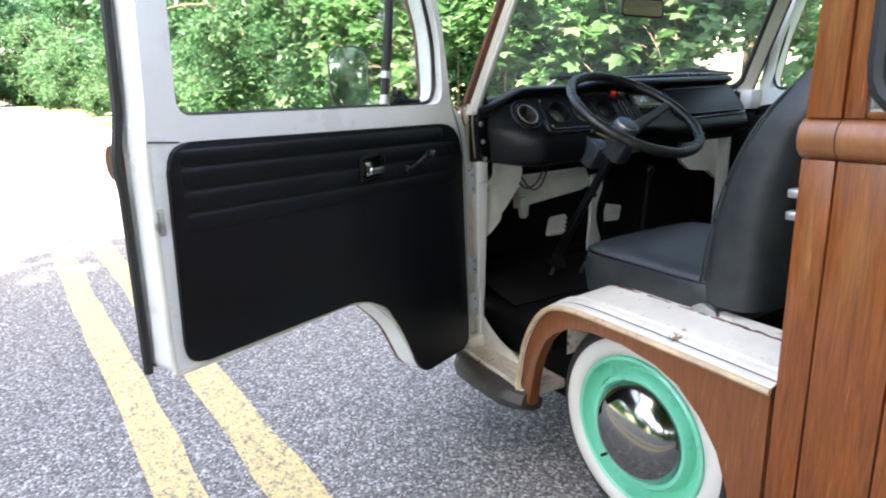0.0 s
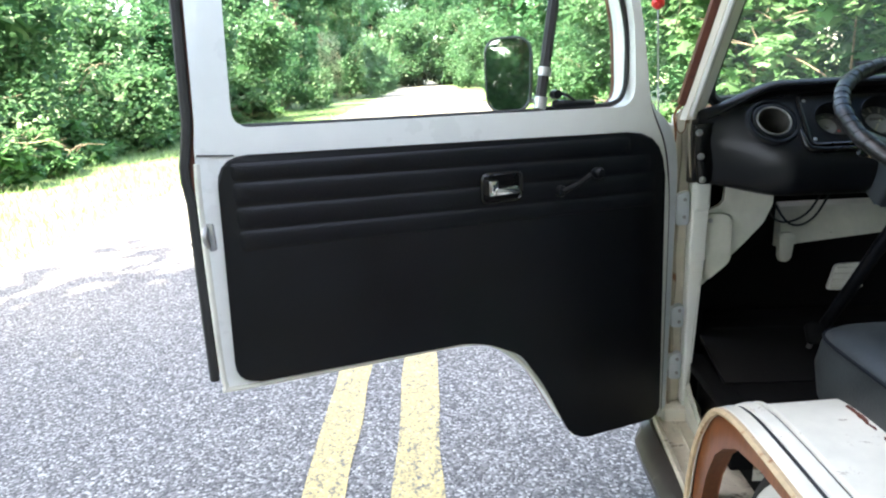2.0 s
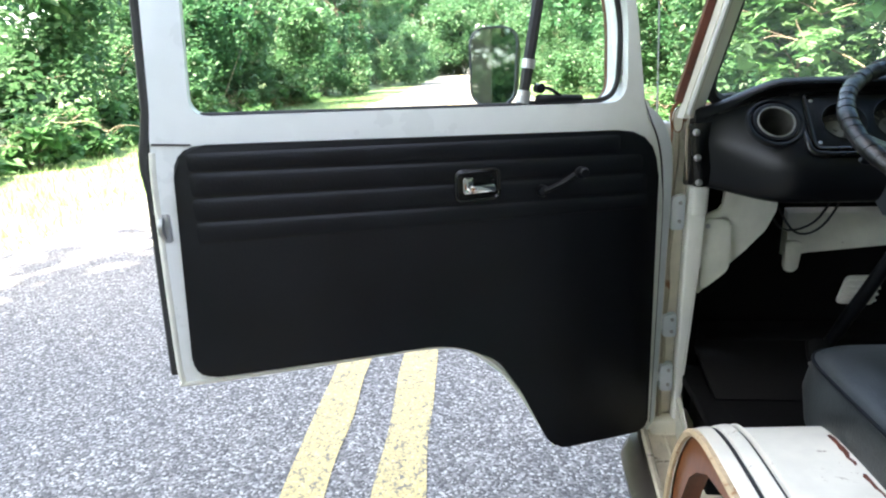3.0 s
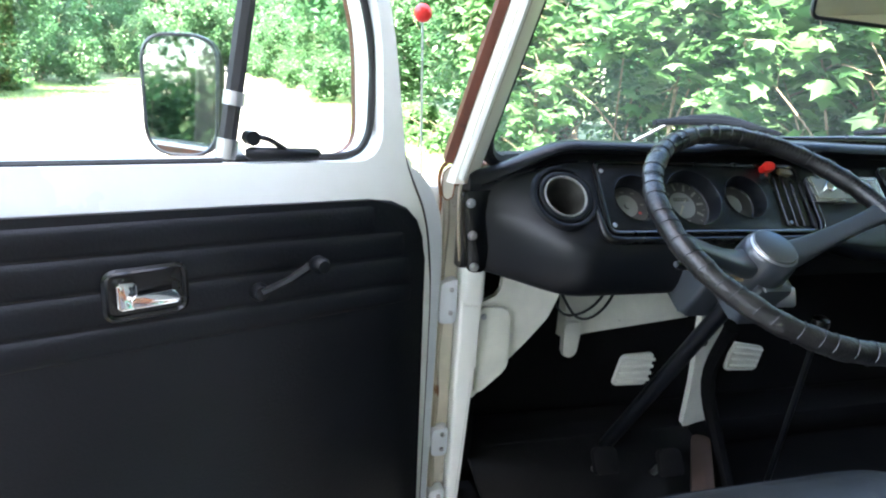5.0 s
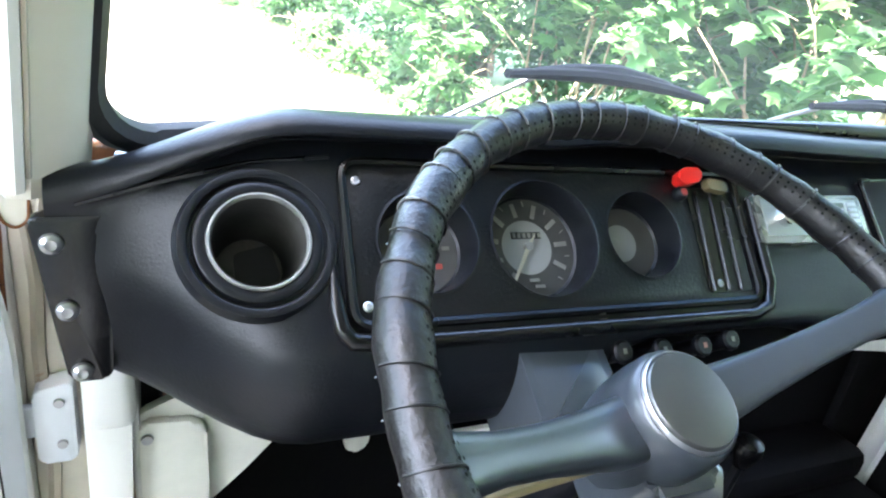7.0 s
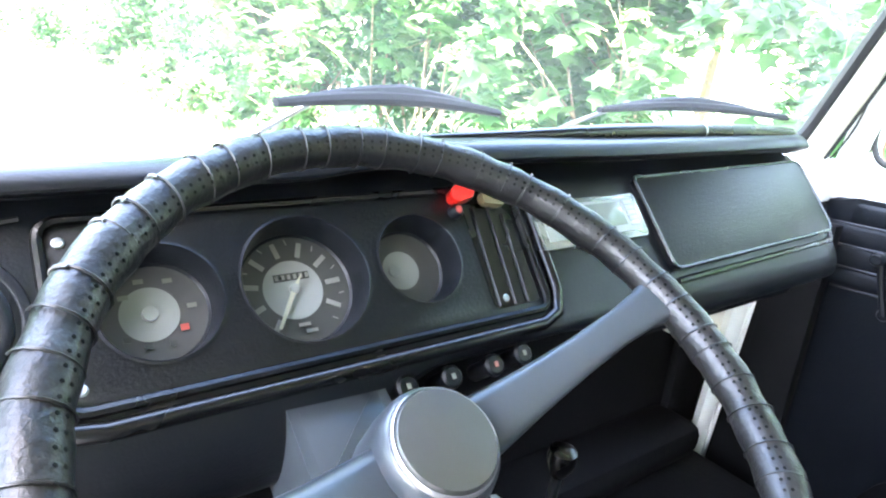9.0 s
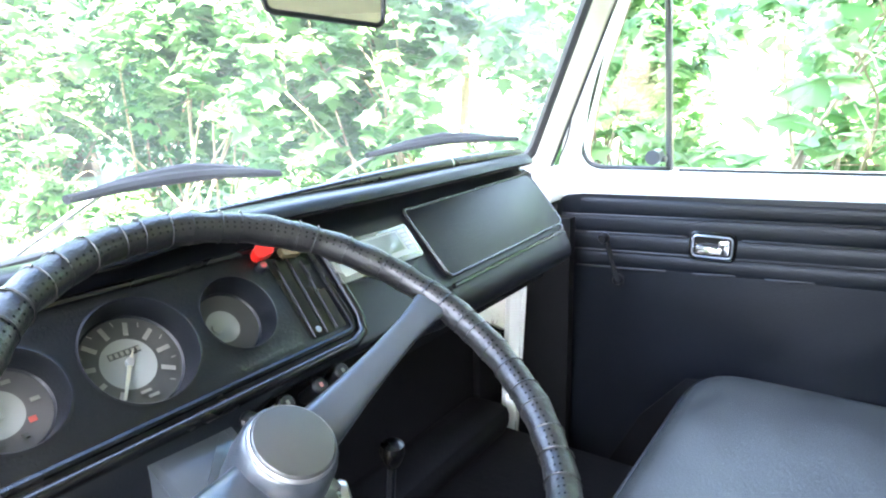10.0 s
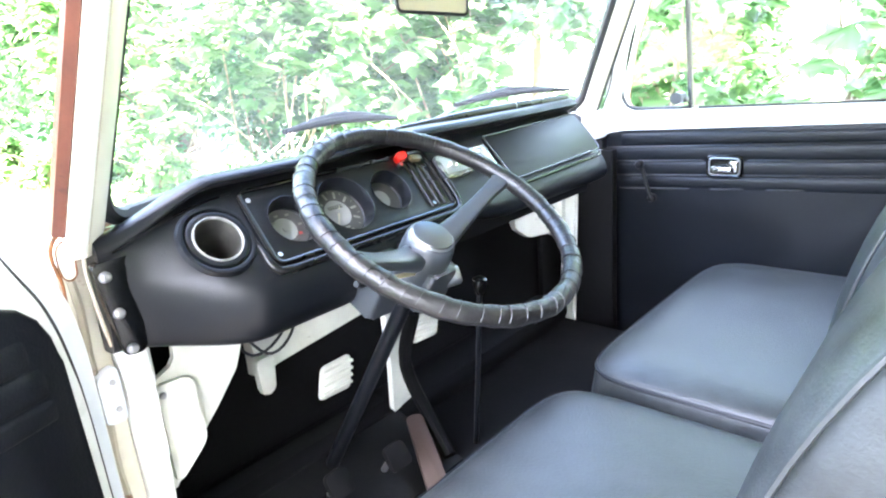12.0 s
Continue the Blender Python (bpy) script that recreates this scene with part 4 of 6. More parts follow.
# ---- dashboard ----
dash = tagged(empty("dashboard"), "black dashboard with round gauges")
dash.parent = van
SEC_E = [(1.30, .95), (1.16, .905), (1.135, .906), (1.126, .912), (1.121, .94), (1.117, .97), (1.111, 1.0), (1.104, 1.045), (1.104, 1.055), (1.102, 1.062), (1.108, 1.078), (1.122, 1.084), (1.18, 1.068), (1.24, 1.045)]
SEC_L = [(1.30, .95), (1.08, .882), (1.025, .884), (.995, .898), (.981, .94), (.983, .978), (.998, 1.0), (1.083, 1.105), (1.106, 1.117), (1.073, 1.127), (1.083, 1.140), (1.11, 1.142), (1.18, 1.108), (1.29, 1.065)]
SEC_M = [(1.30, .96), (1.12, .955), (1.05, .955), (1.015, .960), (.99, .972), (.983, .984), (.998, 1.0), (1.085, 1.108), (1.116, 1.122), (1.066, 1.136), (1.078, 1.152), (1.115, 1.155), (1.19, 1.122), (1.325, 1.075)]
SEC_G = [(1.30, .95), (1.12, .932), (1.05, .932), (1.005, .936), (.985, .950), (.982, .972), (.996, 1.0), (1.080, 1.105), (1.112, 1.120), (1.066, 1.134), (1.078, 1.150), (1.115, 1.153), (1.19, 1.122), (1.30, 1.075)]
SEC_R = [(1.36, .97), (1.30, .965), (1.25, .965), (1.235, .968), (1.23, .98), (1.228, 1.0), (1.23, 1.02), (1.235, 1.06), (1.237, 1.065), (1.236, 1.07), (1.24, 1.082), (1.25, 1.088), (1.27, 1.088), (1.30, 1.08)]


def blend(a, b, t):
    t = t * t * (3 - 2 * t)
    return [(p[0] * (1 - t) + q[0] * t, p[1] * (1 - t) + q[1] * t) for p, q in zip(a, b)]


def dash_section(x):
    if x < -0.62:
        return blend(SEC_E, SEC_L, (x + 0.80) / 0.18)
    if x < -0.40:
        return SEC_L
    if x < -0.31:
        return blend(SEC_L, SEC_M, (x + 0.40) / 0.09)
    if x < -0.15:
        return SEC_M
    if x < 0.0:
        return blend(SEC_M, SEC_G, (x + 0.15) / 0.15)
    if x < 0.435:
        return SEC_G
    return blend(SEC_G, SEC_R, min(1, (x - 0.435) / 0.09))


def dense(sec):
    """Rounds the section while keeping its corners tight."""
    pts = round_poly(sec, [0, 0, .035, .03, .03, .02, .014, .012, .006, .006, .010, .014, .02, 0], 3)
    return pts


stations = [-0.80, -0.785, -0.765, -0.745, -0.72, -0.70, -0.68, -0.66, -0.64, -0.62, -0.60, -0.56, -0.53, -0.47, -0.40, -0.38, -0.36, -0.34, -0.31, -0.25, -0.15, -0.12, -0.08, -0.04, 0.0, 0.15, 0.3, 0.40, 0.435, 0.447, 0.458, 0.47, 0.482, 0.495, 0.51, 0.525]
dash_body = part("dash_body", loft([[(x, y, z) for y, z in dense(dash_section(x))] for x in stations]), M_DASH, dash, "black moulded dash shell with grained skin")
EV, DN = Vector((0, 0.64, 0.77)), Vector((0, -0.77, 0.64))


def dp(x, v, w=0.0):
    """A point of the sloping dash face: across, up the slope, out of it."""
    return Vector((x, 1.0, 1.006)) + EV * v + DN * w


def dprism(pts, w0, w1, bevel=0.0):
    return prism(pts, dp(0, 0), (1, 0, 0), EV, w0, w1, bevel)


VENT = (-0.656, 0.063)
cut(dash_body, lathe([(0.0, -0.10), (0.0345, -0.10), (0.0345, 0.06), (0.0, 0.06)], dp(*VENT), DN, 32), dprism(round_poly([(-0.588, 0.0), (-0.178, 0.0), (-0.178, 0.123), (-0.588, 0.123)], 0.012), -0.055, 0.04))
dash_body.data.set_sharp_from_angle(angle=radians(40))
# air vent: stepped moulding, pale inner lip and dark duct
part("vent_moulding", lathe([(0.060, -0.006), (0.0565, 0.0006), (0.0525, 0.0014), (0.0505, 0.0004), (0.0492, -0.0045), (0.0472, -0.0045), (0.0458, 0.0006), (0.0440, 0.0016), (0.0395, 0.0014), (0.0372, 0.0)], dp(*VENT), DN, 48), M_DASH, dash, "rounded black vent surround")
part("vent_lip", lathe([(0.0376, 0.0005), (0.0370, 0.0030), (0.0356, 0.0032), (0.0346, 0.0012), (0.0340, -0.004), (0.0335, -0.012)], dp(*VENT), DN, 48), paint("vent_lip_metal", (0.26, 0.26, 0.24), 0.45, metal=0.2, vary=0.3, scale=40, bump=0.4, wear=(0.03, 0.03, 0.03), wear_at=0.6, wear_scale=45), dash, "pale worn vent lip")
part("vent_duct", lathe([(0.0335, 0.0), (0.033, -0.03), (0.028, -0.085), (0.0, -0.085)], dp(*VENT), DN, 32), paint("duct_metal", (0.07, 0.068, 0.062), 0.4, metal=0.3, vary=0.4, scale=30, bump=0.2), dash)
part("vent_flap", prism(round_poly([(-0.02, -0.018), (0.02, -0.022), (0.022, 0.010), (-0.010, 0.016)], 0.006), dp(VENT[0], VENT[1], -0.07), (0.9, 0.3, 0.31), (-0.31, 0.55, 0.77), -0.001, 0.001), M_DASH, dash)

# instrument panel
GAUGES = ((-0.5235, 0.061, 0.0435), (-0.4125, 0.0625, 0.0535), (-0.303, 0.0645, 0.0425))
plate_out = round_poly([(-0.590, -0.002), (-0.176, -0.002), (-0.176, 0.1255), (-0.590, 0.1255)], 0.014)
panel = part("instrument_panel", dprism(plate_out, -0.004, 0.0, 0.001), M_PANEL, dash, "grained black instrument panel")
cut(panel, *[lathe([(0, -0.03), (r, -0.03), (r, 0.03), (0, 0.03)], dp(x, v), DN, 40) for x, v, r in GAUGES])
part("panel_rim", tube([dp(x, v, 0.001) for x, v in round_poly([(-0.592, -0.005), (-0.174, -0.005), (-0.174, 0.1285), (-0.592, 0.1285)], 0.016)], 0.0042, 8, True), M_DASHPAD, dash)
part("panel_ledge", tube([dp(-0.603, 0.05, -0.003), dp(-0.604, 0.025, -0.001), dp(-0.604, 0.01, 0.001), dp(-0.602, -0.006, 0.001), dp(-0.594, -0.0155, 0.001), dp(-0.57, -0.019, 0.001), dp(-0.40, -0.0195, 0.001), dp(-0.19, -0.0195, 0.001), dp(-0.168, -0.012, 0.001), dp(-0.158, 0.01, 0.001), dp(-0.156, 0.10, 0.001)], [0.002, 0.0045, 0.006] + [0.0066] * 8, 10), M_DASHPAD, dash)
part("hood_seam", tube([(-0.60, 1.084, 1.108), (-0.66, 1.088, 1.1), (-0.72, 1.096, 1.082), (-0.78, 1.103, 1.06)], 0.002, 5), M_DASHPAD, dash)


def bars(o, pts, w, h, mat, name, parent, W):
    bms = [dprism([(x - w / 2, v - h / 2), (x + w / 2, v - h / 2), (x + w / 2, v + h / 2), (x - w / 2, v + h / 2)], W, W + 0.0006) for x, v in pts]
    return [part(name, b, mat, parent) for b in bms]


for gi, (gx, gv, gr) in enumerate(GAUGES):
    depth = 0.030
    part("gauge_tube", lathe([(gr + 0.002, 0.0012), (gr, 0.0018), (gr - 0.001, 0.0), (gr - 0.004, -depth + 0.002), (gr - 0.006, -depth)], dp(gx, gv), DN, 40), M_DASH, dash, "deep black gauge shroud")
    rd = gr - 0.0055
    part("dial", lathe([(rd, -depth), (0, -depth)], dp(gx, gv), DN, 40), M_DIALDARK if gi != 0 else paint("dial_charcoal", (0.06, 0.06, 0.06), 0.4, bump=0.0), dash)
    inner = (0.021, 0.026, 0.019)[gi]
    ox = (-0.004, -0.003, -0.006)[gi]
    part("dial_centre", lathe([(inner, -depth + 0.0008), (0, -depth + 0.0008)], dp(gx + ox, gv), DN, 36), M_DIALGREY, dash, "pale grey dial centre")
    if gi == 1:
        tk = []
        for i in range(9):
            a = radians(235 - i * 33)
            c, s = math.cos(a), math.sin(a)
            ex, ey = Vector((c, 0, 0)) + EV * s, Vector((-s, 0, 0)) + EV * c
            o = dp(gx + ox + c * 0.037, gv + s * 0.037, -depth + 0.001)
            tk.append(prism([(-0.0075, -0.0022), (0.006, -0.0022), (0.006, 0.0022), (-0.0075, 0.0022)], o, ex, ey, 0, 0.0005))
            tk.append(prism([(-0.002, -0.0005), (0.003, -0.0005), (0.003, 0.0005), (-0.002, 0.0005)], dp(gx + ox + 0.042 * math.cos(a - 0.29), gv + 0.042 * math.sin(a - 0.29), -depth + 0.001), ex, ey, 0, 0.0005))
        tagged(part("dial_print", join(*tk), M_DIALMARK, dash, "worn pale dial figures"), kind="stuff")
        part("odometer", dprism([(gx - 0.018, gv + 0.008), (gx + 0.013, gv + 0.008), (gx + 0.013, gv + 0.0145), (gx - 0.018, gv + 0.0145)], -depth + 0.001, -depth + 0.0016), M_DIALDARK, dash)
        bars(None, [(gx - 0.0155 + i * 0.0053, gv + 0.0112) for i in range(6)], 0.0028, 0.0042, M_DIALMARK, "odometer_digits", dash, -depth + 0.0018)
        a = Vector((gx + ox, gv))
        part("needle", dprism([(gx + ox - 0.021, gv - 0.0315), (gx + ox - 0.019, gv - 0.0325), (gx + ox + 0.0018, gv - 0.001), (gx + ox + 0.009, gv + 0.012), (gx + ox - 0.0012, gv + 0.002)], -depth + 0.004, -depth + 0.005), M_NEEDLE, dash, "pale yellow needle")
        part("needle_hub", lathe([(0.004, -depth), (0.004, -depth + 0.006), (0, -depth + 0.007)], dp(gx + ox, gv), DN, 14), M_DIALGREY, dash)
        bars(None, [(gx - 0.001, gv - 0.031), (gx + 0.004, gv - 0.037)], 0.010, 0.0028, M_DIALMARK, "dial_mark", dash, -depth + 0.001)
    if gi == 0:
        part("needle_hub", lathe([(0.006, -depth), (0.0055, -depth + 0.004), (0, -depth + 0.005)], dp(gx + ox, gv), DN, 16), M_DIALGREY, dash)
        bars(None, [(gx + 0.018, gv - 0.014)], 0.006, 0.005, paint("warning_red", (0.35, 0.06, 0.05), 0.4, bump=0), "warning_light", dash, -depth + 0.0012)
        bars(None, [(gx - 0.022, gv - 0.017), (gx - 0.009, gv - 0.024), (gx + 0.008, gv - 0.025)], 0.005, 0.004, M_DIALDARK, "warning_light", dash, -depth + 0.0012)
        bars(None, [(gx - 0.020, gv + 0.015), (gx + 0.012, gv + 0.024), (gx - 0.008, gv + 0.026), (gx + 0.026, gv + 0.002)], 0.007, 0.0035, paint("dial_faded", (0.16, 0.16, 0.14), 0.5, bump=0), "dial_mark", dash, -depth + 0.0012)
    if gi == 2:
        part("needle_hub", lathe([(0.006, -depth), (0.0055, -depth + 0.003), (0, -depth + 0.004)], dp(gx + ox - 0.008, gv), DN, 16), M_DIALGREY, dash)

for x, v in ((-0.580, 0.112), (-0.580, 0.010), (-0.224, 0.013)):
    part("screw", lathe([(0.0042, 0), (0.004, 0.0012), (0.0025, 0.002), (0, 0.0012)], dp(x, v), DN, 12), M_STEEL, dash, "cross-head screw")
# heater slots
part("heater_plate", dprism(round_poly([(-0.240, 0.004), (-0.1835, 0.004), (-0.1835, 0.098), (-0.200, 0.112), (-0.240, 0.112)], 0.006), 0.0, 0.0012), M_DASHPAD, dash)
for x in (-0.2285, -0.2095, -0.1935):
    part("slot_rib", tube([dp(x - 0.005, 0.006, 0.002), dp(x, 0.108 if x < -0.2 else 0.098, 0.002)], 0.0026, 6), M_DASHPAD, dash)
part("heater_knob", prism(round_poly([(-0.012, -0.007), (0.010, -0.009), (0.014, 0.004), (-0.004, 0.010), (-0.014, 0.005)], 0.004), dp(-0.2425, 0.120, 0.006), (0.95, 0, 0.3), (-0.2, 0.6, 0.75), -0.004, 0.012, 0.003), M_RED, dash, "red heater lever knob")
part("heater_knob", prism(round_poly([(-0.014, -0.006), (0.014, -0.006), (0.014, 0.006), (-0.014, 0.006)], 0.003), dp(-0.207, 0.112, 0.006), (0.98, 0, -0.15), (0.1, 0.64, 0.75), -0.003, 0.006, 0.002), M_AMBER, dash, "yellowed lever knob")
part("warning_switch", lathe([(0.0075, 0), (0.007, 0.006), (0.005, 0.009), (0, 0.009)], dp(-0.250, 0.105), DN, 16), M_DASH, dash)
part("warning_dot", lathe([(0.004, 0.0092), (0.0035, 0.010), (0, 0.010)], dp(-0.250, 0.105), DN, 12), paint("dull_red", (0.4, 0.05, 0.04), 0.4, bump=0), dash)

# radio
part("radio_frame", dprism(round_poly([(-0.160, 0.050), (0.006, 0.050), (0.006, 0.104), (-0.160, 0.104)], 0.004), -0.006, 0.010, 0.002), M_RADIO, dash, "silver car radio front")
part("radio_recess", dprism([(-0.152, 0.058), (-0.002, 0.058), (-0.002, 0.098), (-0.152, 0.098)], 0.010, 0.0108), paint("radio_dim", (0.30, 0.31, 0.28), 0.3, metal=0.5, bump=0.05), dash)
part("radio_display", dprism([(-0.088, 0.066), (-0.026, 0.066), (-0.026, 0.094), (-0.088, 0.094)], 0.0108, 0.0125, 0.0006), M_LCD, dash, "dark radio display")
part("radio_knob", lathe([(0.011, 0.010), (0.0105, 0.020), (0.007, 0.022), (0, 0.022)], dp(-0.124, 0.078), DN, 24), M_CHROME, dash, "round chrome radio knob")
for i in range(5):
    part("radio_button", dprism([(-0.02, 0.064 + i * 0.0066), (-0.006, 0.064 + i * 0.0066), (-0.006, 0.0685 + i * 0.0066), (-0.02, 0.0685 + i * 0.0066)], 0.0108, 0.0125, 0.0005), M_STEEL, dash)
# glove box lid
lid = round_poly([(0.030, 0.004), (0.432, 0.012), (0.430, 0.120), (0.418, 0.130), (0.020, 0.124)], [0.012, 0.02, 0.02, 0.01, 0.008])
part("glovebox_lid", dprism(lid, -0.006, 0.009, 0.003), M_PANEL, dash, "grained black glove box lid")
part("lid_edge", tube([dp(x, v, 0.008) for x, v in lid], 0.0026, 6, True), M_DASHPAD, dash)
part("lid_lip", tube([dp(0.03, -0.010, 0.004), dp(0.25, -0.006, 0.004), dp(0.42, -0.002, 0.003), dp(0.44, 0.01, -0.002)], 0.004, 6), M_DASHPAD, dash)
# top pad roll over the glove box and grab bar
part("pad_roll", tube(smooth_path([(-0.36, 1.108, 1.150), (-0.14, 1.106, 1.154), (0.0, 1.106, 1.156), (0.2, 1.105, 1.156), (0.36, 1.10, 1.153), (0.44, 1.105, 1.148), (0.475, 1.13, 1.135), (0.49, 1.17, 1.12)], 4), [0.004 + 0.007 * min(1, i / 9) for i in range(29)], 10), M_DASHPAD, dash, "padded dash top roll")
part("pad_joint", lathe([(0.0125, -0.002), (0.0125, 0.002)], (0.19, 1.105, 1.156), (1, 0, 0), 14), M_STEEL, dash)
# end bracket with three screws
part("end_bracket", prism(round_poly([(-0.793, 0.908), (-0.762, 0.908), (-0.756, 1.052), (-0.812, 1.050)], 0.008), (0, 1.106, 0), (1, 0, 0), (0, 0, 1), -0.012, 0.004, 0.003), M_DASHPAD, dash)
for z in (1.030, 0.974, 0.918):
    part("screw", lathe([(0.0085, -0.002), (0.0075, 0.004), (0.004, 0.0065), (0, 0.005)], (-0.797 + (z - 1.03) * -0.12, 1.1015, z), (0.1, -1, 0.1), 14), M_STEEL, dash, "round-head dash screw")
# switch row under the panel
for i, (x, v) in enumerate(((-0.350, -0.042), (-0.305, -0.044), (-0.257, -0.044), (-0.221, -0.041))):
    part("switch_knob", lathe([(0.008, -0.03), (0.008, 0.0), (0.0108, 0.002), (0.0104, 0.006), (0.008, 0.008), (0, 0.008)], dp(x, v, -0.012), DN, 20), M_DASH, dash, "black pull switch")
    bars(None, [(x, v)], 0.004, 0.005, M_DIALMARK if i != 2 else paint("switch_mark", (0.45, 0.18, 0.15), 0.5, bump=0), "switch_mark", dash, -0.0038)
part("under_dash", box(-0.34, 0.42, 1.03, 1.30, 0.905, 0.955, 0.01), M_MAT, dash)

# ---- steering ----
sw = tagged(empty("steering_wheel"), "large steering wheel in a laced leather sleeve")
sw.parent = van
WC, WN = Vector((-0.399, 0.828, 1.052)), Vector((0.035, -0.525, 0.850)).normalized()
WA = (Vector((1, 0, 0)) - WN * WN.x).normalized()
WB = WN.cross(WA)


def wp(ang, r, h=0.0):
    a = radians(ang)
    return WC + (WA * math.cos(a) + WB * math.sin(a)) * r + WN * h


RIM, TR = 0.2145, 0.0148
part("sleeve", tube([wp(a, RIM + 0.0006 * math.sin(a * 0.31)) for a in range(0, 360, 3)], [TR + 0.0007 * math.sin(i * 1.9) + 0.0005 * math.sin(i * 0.7) for i in range(120)], 14, True), M_LEATHER, sw, "worn black leather wheel sleeve")
lr = random.Random(3)
for i in range(54):
    a = i * 360 / 54 + lr.uniform(-1.5, 1.5)
    c0 = wp(a, RIM)
    rad = (c0 - WC).normalized()
    tang = WN.cross(rad)
    pts = [c0 + (rad * math.cos(t) + WN * math.sin(t)) * (TR + 0.0005) + tang * 0.006 * math.sin(t / 2) for t in np.linspace(0.2, 2 * math.pi - 0.5, 14)]
    part("lace", tube(pts, 0.0008, 5), M_LACE, sw)
    if 30 < a < 150:
        knot = [c0 + (rad * math.cos(t) + WN * math.sin(t)) * (TR + 0.001) + tang * (0.006 * math.sin(t / 2) + 0.001) for t in np.linspace(-0.3, 1.15, 6)]
        part("lace_end", tube(knot, 0.0009, 5), M_LACEPALE, sw)
dots = []
for i in range(180):
    a = i * 2.0
    c0 = wp(a, RIM)
    rad = (c0 - WC).normalized()
    for t in (0.7, 1.0):
        d = (rad * -math.cos(t) + WN * math.sin(t))
        dots.append(lathe([(0.0013, 0), (0, 0.0004)], c0 + d * (TR + 0.0006), d, 5))
tagged(part("stitching", join(*dots), M_MAT, sw), kind="stuff")


HUB = -WA * 0.006 - WN * 0.010


def spoke(ang):
    rows = []
    for k, (r, h, w, t) in enumerate(((0.02, -0.066, 0.0235, 0.017), (0.05, -0.063, 0.0220, 0.016), (0.09, -0.050, 0.0175, 0.0125), (0.13, -0.034, 0.0145, 0.0105), (0.168, -0.018, 0.0135, 0.0095), (0.195, -0.006, 0.0155, 0.009), (0.213, 0.0, 0.022, 0.009))):
        c = wp(ang, r, h) + HUB * max(0, 1 - r / 0.2)
        rad = (wp(ang, 1) - WC).normalized()
        tang = WN.cross(rad)
        rows.append([c + tang * w * math.copysign(abs(math.cos(q)) ** 0.62, math.cos(q)) + WN * t * math.copysign(abs(math.sin(q)) ** 0.62, math.sin(q)) for q in np.linspace(0, 2 * math.pi, 20, endpoint=False)])
    return loft(rows)


part("spoke", spoke(11), M_GREYPLASTIC, sw, "grey-black moulded spoke")
part("spoke", spoke(188), M_GREYPLASTIC, sw, "grey-black moulded spoke")
part("hub", lathe([(0.0, -0.128), (0.034, -0.128), (0.0395, -0.108), (0.0425, -0.088), (0.0425, -0.062), (0.0408, -0.044), (0.0385, -0.036), (0.0364, -0.034)], WC + HUB, WN, 40), M_GREYPLASTIC, sw)
part("horn_cap", lathe([(0.0342, -0.037), (0.0342, -0.031), (0.0325, -0.0285), (0.02, -0.027), (0, -0.0262)], WC + HUB, WN, 40), M_CAP, sw, "brushed grey horn cap with bright edge")
part("cap_ring", lathe([(0.0362, -0.034), (0.0356, -0.0312), (0.0348, -0.0305), (0.0343, -0.031)], WC + HUB, WN, 40), M_STEEL, sw)

col = tagged(empty("steering_column"), "black steering column with shroud and stalk")
col.parent = van
part("tube_lower", tube([WC - WN * 0.15, WC - WN * 0.78], 0.0145, 14), M_DASH, col)
ca, cb = WA, WB
def colbox(u0, u1, v0, v1, h0, h1, b=0.008):
    o = WC
    return prism(round_poly([(u0, v0), (u1, v0), (u1, v1), (u0, v1)], 0.01), o, ca, cb, h0, h1, b)


part("shroud", join(colbox(-0.030, 0.034, -0.048, 0.028, -0.165, -0.085), colbox(-0.049, 0.036, 0.02, 0.102, -0.235, -0.150)), M_GREYPLASTIC, col, "scuffed grey column shroud")
part("lock_barrel", lathe([(0.016, -0.02), (0.016, 0.02), (0.013, 0.024), (0, 0.024)], WC + ca * 0.03 - cb * 0.035 - WN * 0.115, (0.7, -0.6, 0.2), 20), M_STEEL, col)
part("stalk", tube([(-0.415, 0.870, 0.958), (-0.477, 0.850, 0.974), (-0.590, 0.812, 1.0045)], [0.0042, 0.004, 0.0038], 8), paint("bare_stalk", (0.55, 0.42, 0.25), 0.5, bump=0.1), col, "bare tan indicator stalk")
part("stalk_knob", lathe([(0.006, 0), (0.007, 0.01), (0.004, 0.02), (0, 0.02)], (-0.586, 0.813, 1.004), (-0.93, -0.31, 0.25), 12), M_DASH, col)

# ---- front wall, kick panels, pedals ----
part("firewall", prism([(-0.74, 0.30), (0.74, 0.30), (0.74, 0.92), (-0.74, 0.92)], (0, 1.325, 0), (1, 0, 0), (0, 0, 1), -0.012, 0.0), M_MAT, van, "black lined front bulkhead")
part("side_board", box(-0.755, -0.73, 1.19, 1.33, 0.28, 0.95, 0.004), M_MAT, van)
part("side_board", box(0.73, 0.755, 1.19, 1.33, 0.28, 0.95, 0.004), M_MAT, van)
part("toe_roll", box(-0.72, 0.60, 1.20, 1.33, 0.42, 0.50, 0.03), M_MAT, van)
part("cowl_band", loft([[(x, 1.318 - dy, 0.81), (x, 1.298 - dy, 0.80), (x, 1.276 - dy, zb + 0.03), (x, 1.280 - dy, zb), (x, 1.318 - dy, zb - 0.004)] for x, dy, zb in ((-0.50, 0.0, 0.69), (-0.45, 0.0, 0.70), (-0.3, 0.0, 0.715), (-0.19, 0.0, 0.726), (-0.13, -0.015, 0.735))]), M_OLDCREAM, van, "cream painted cowl panel")
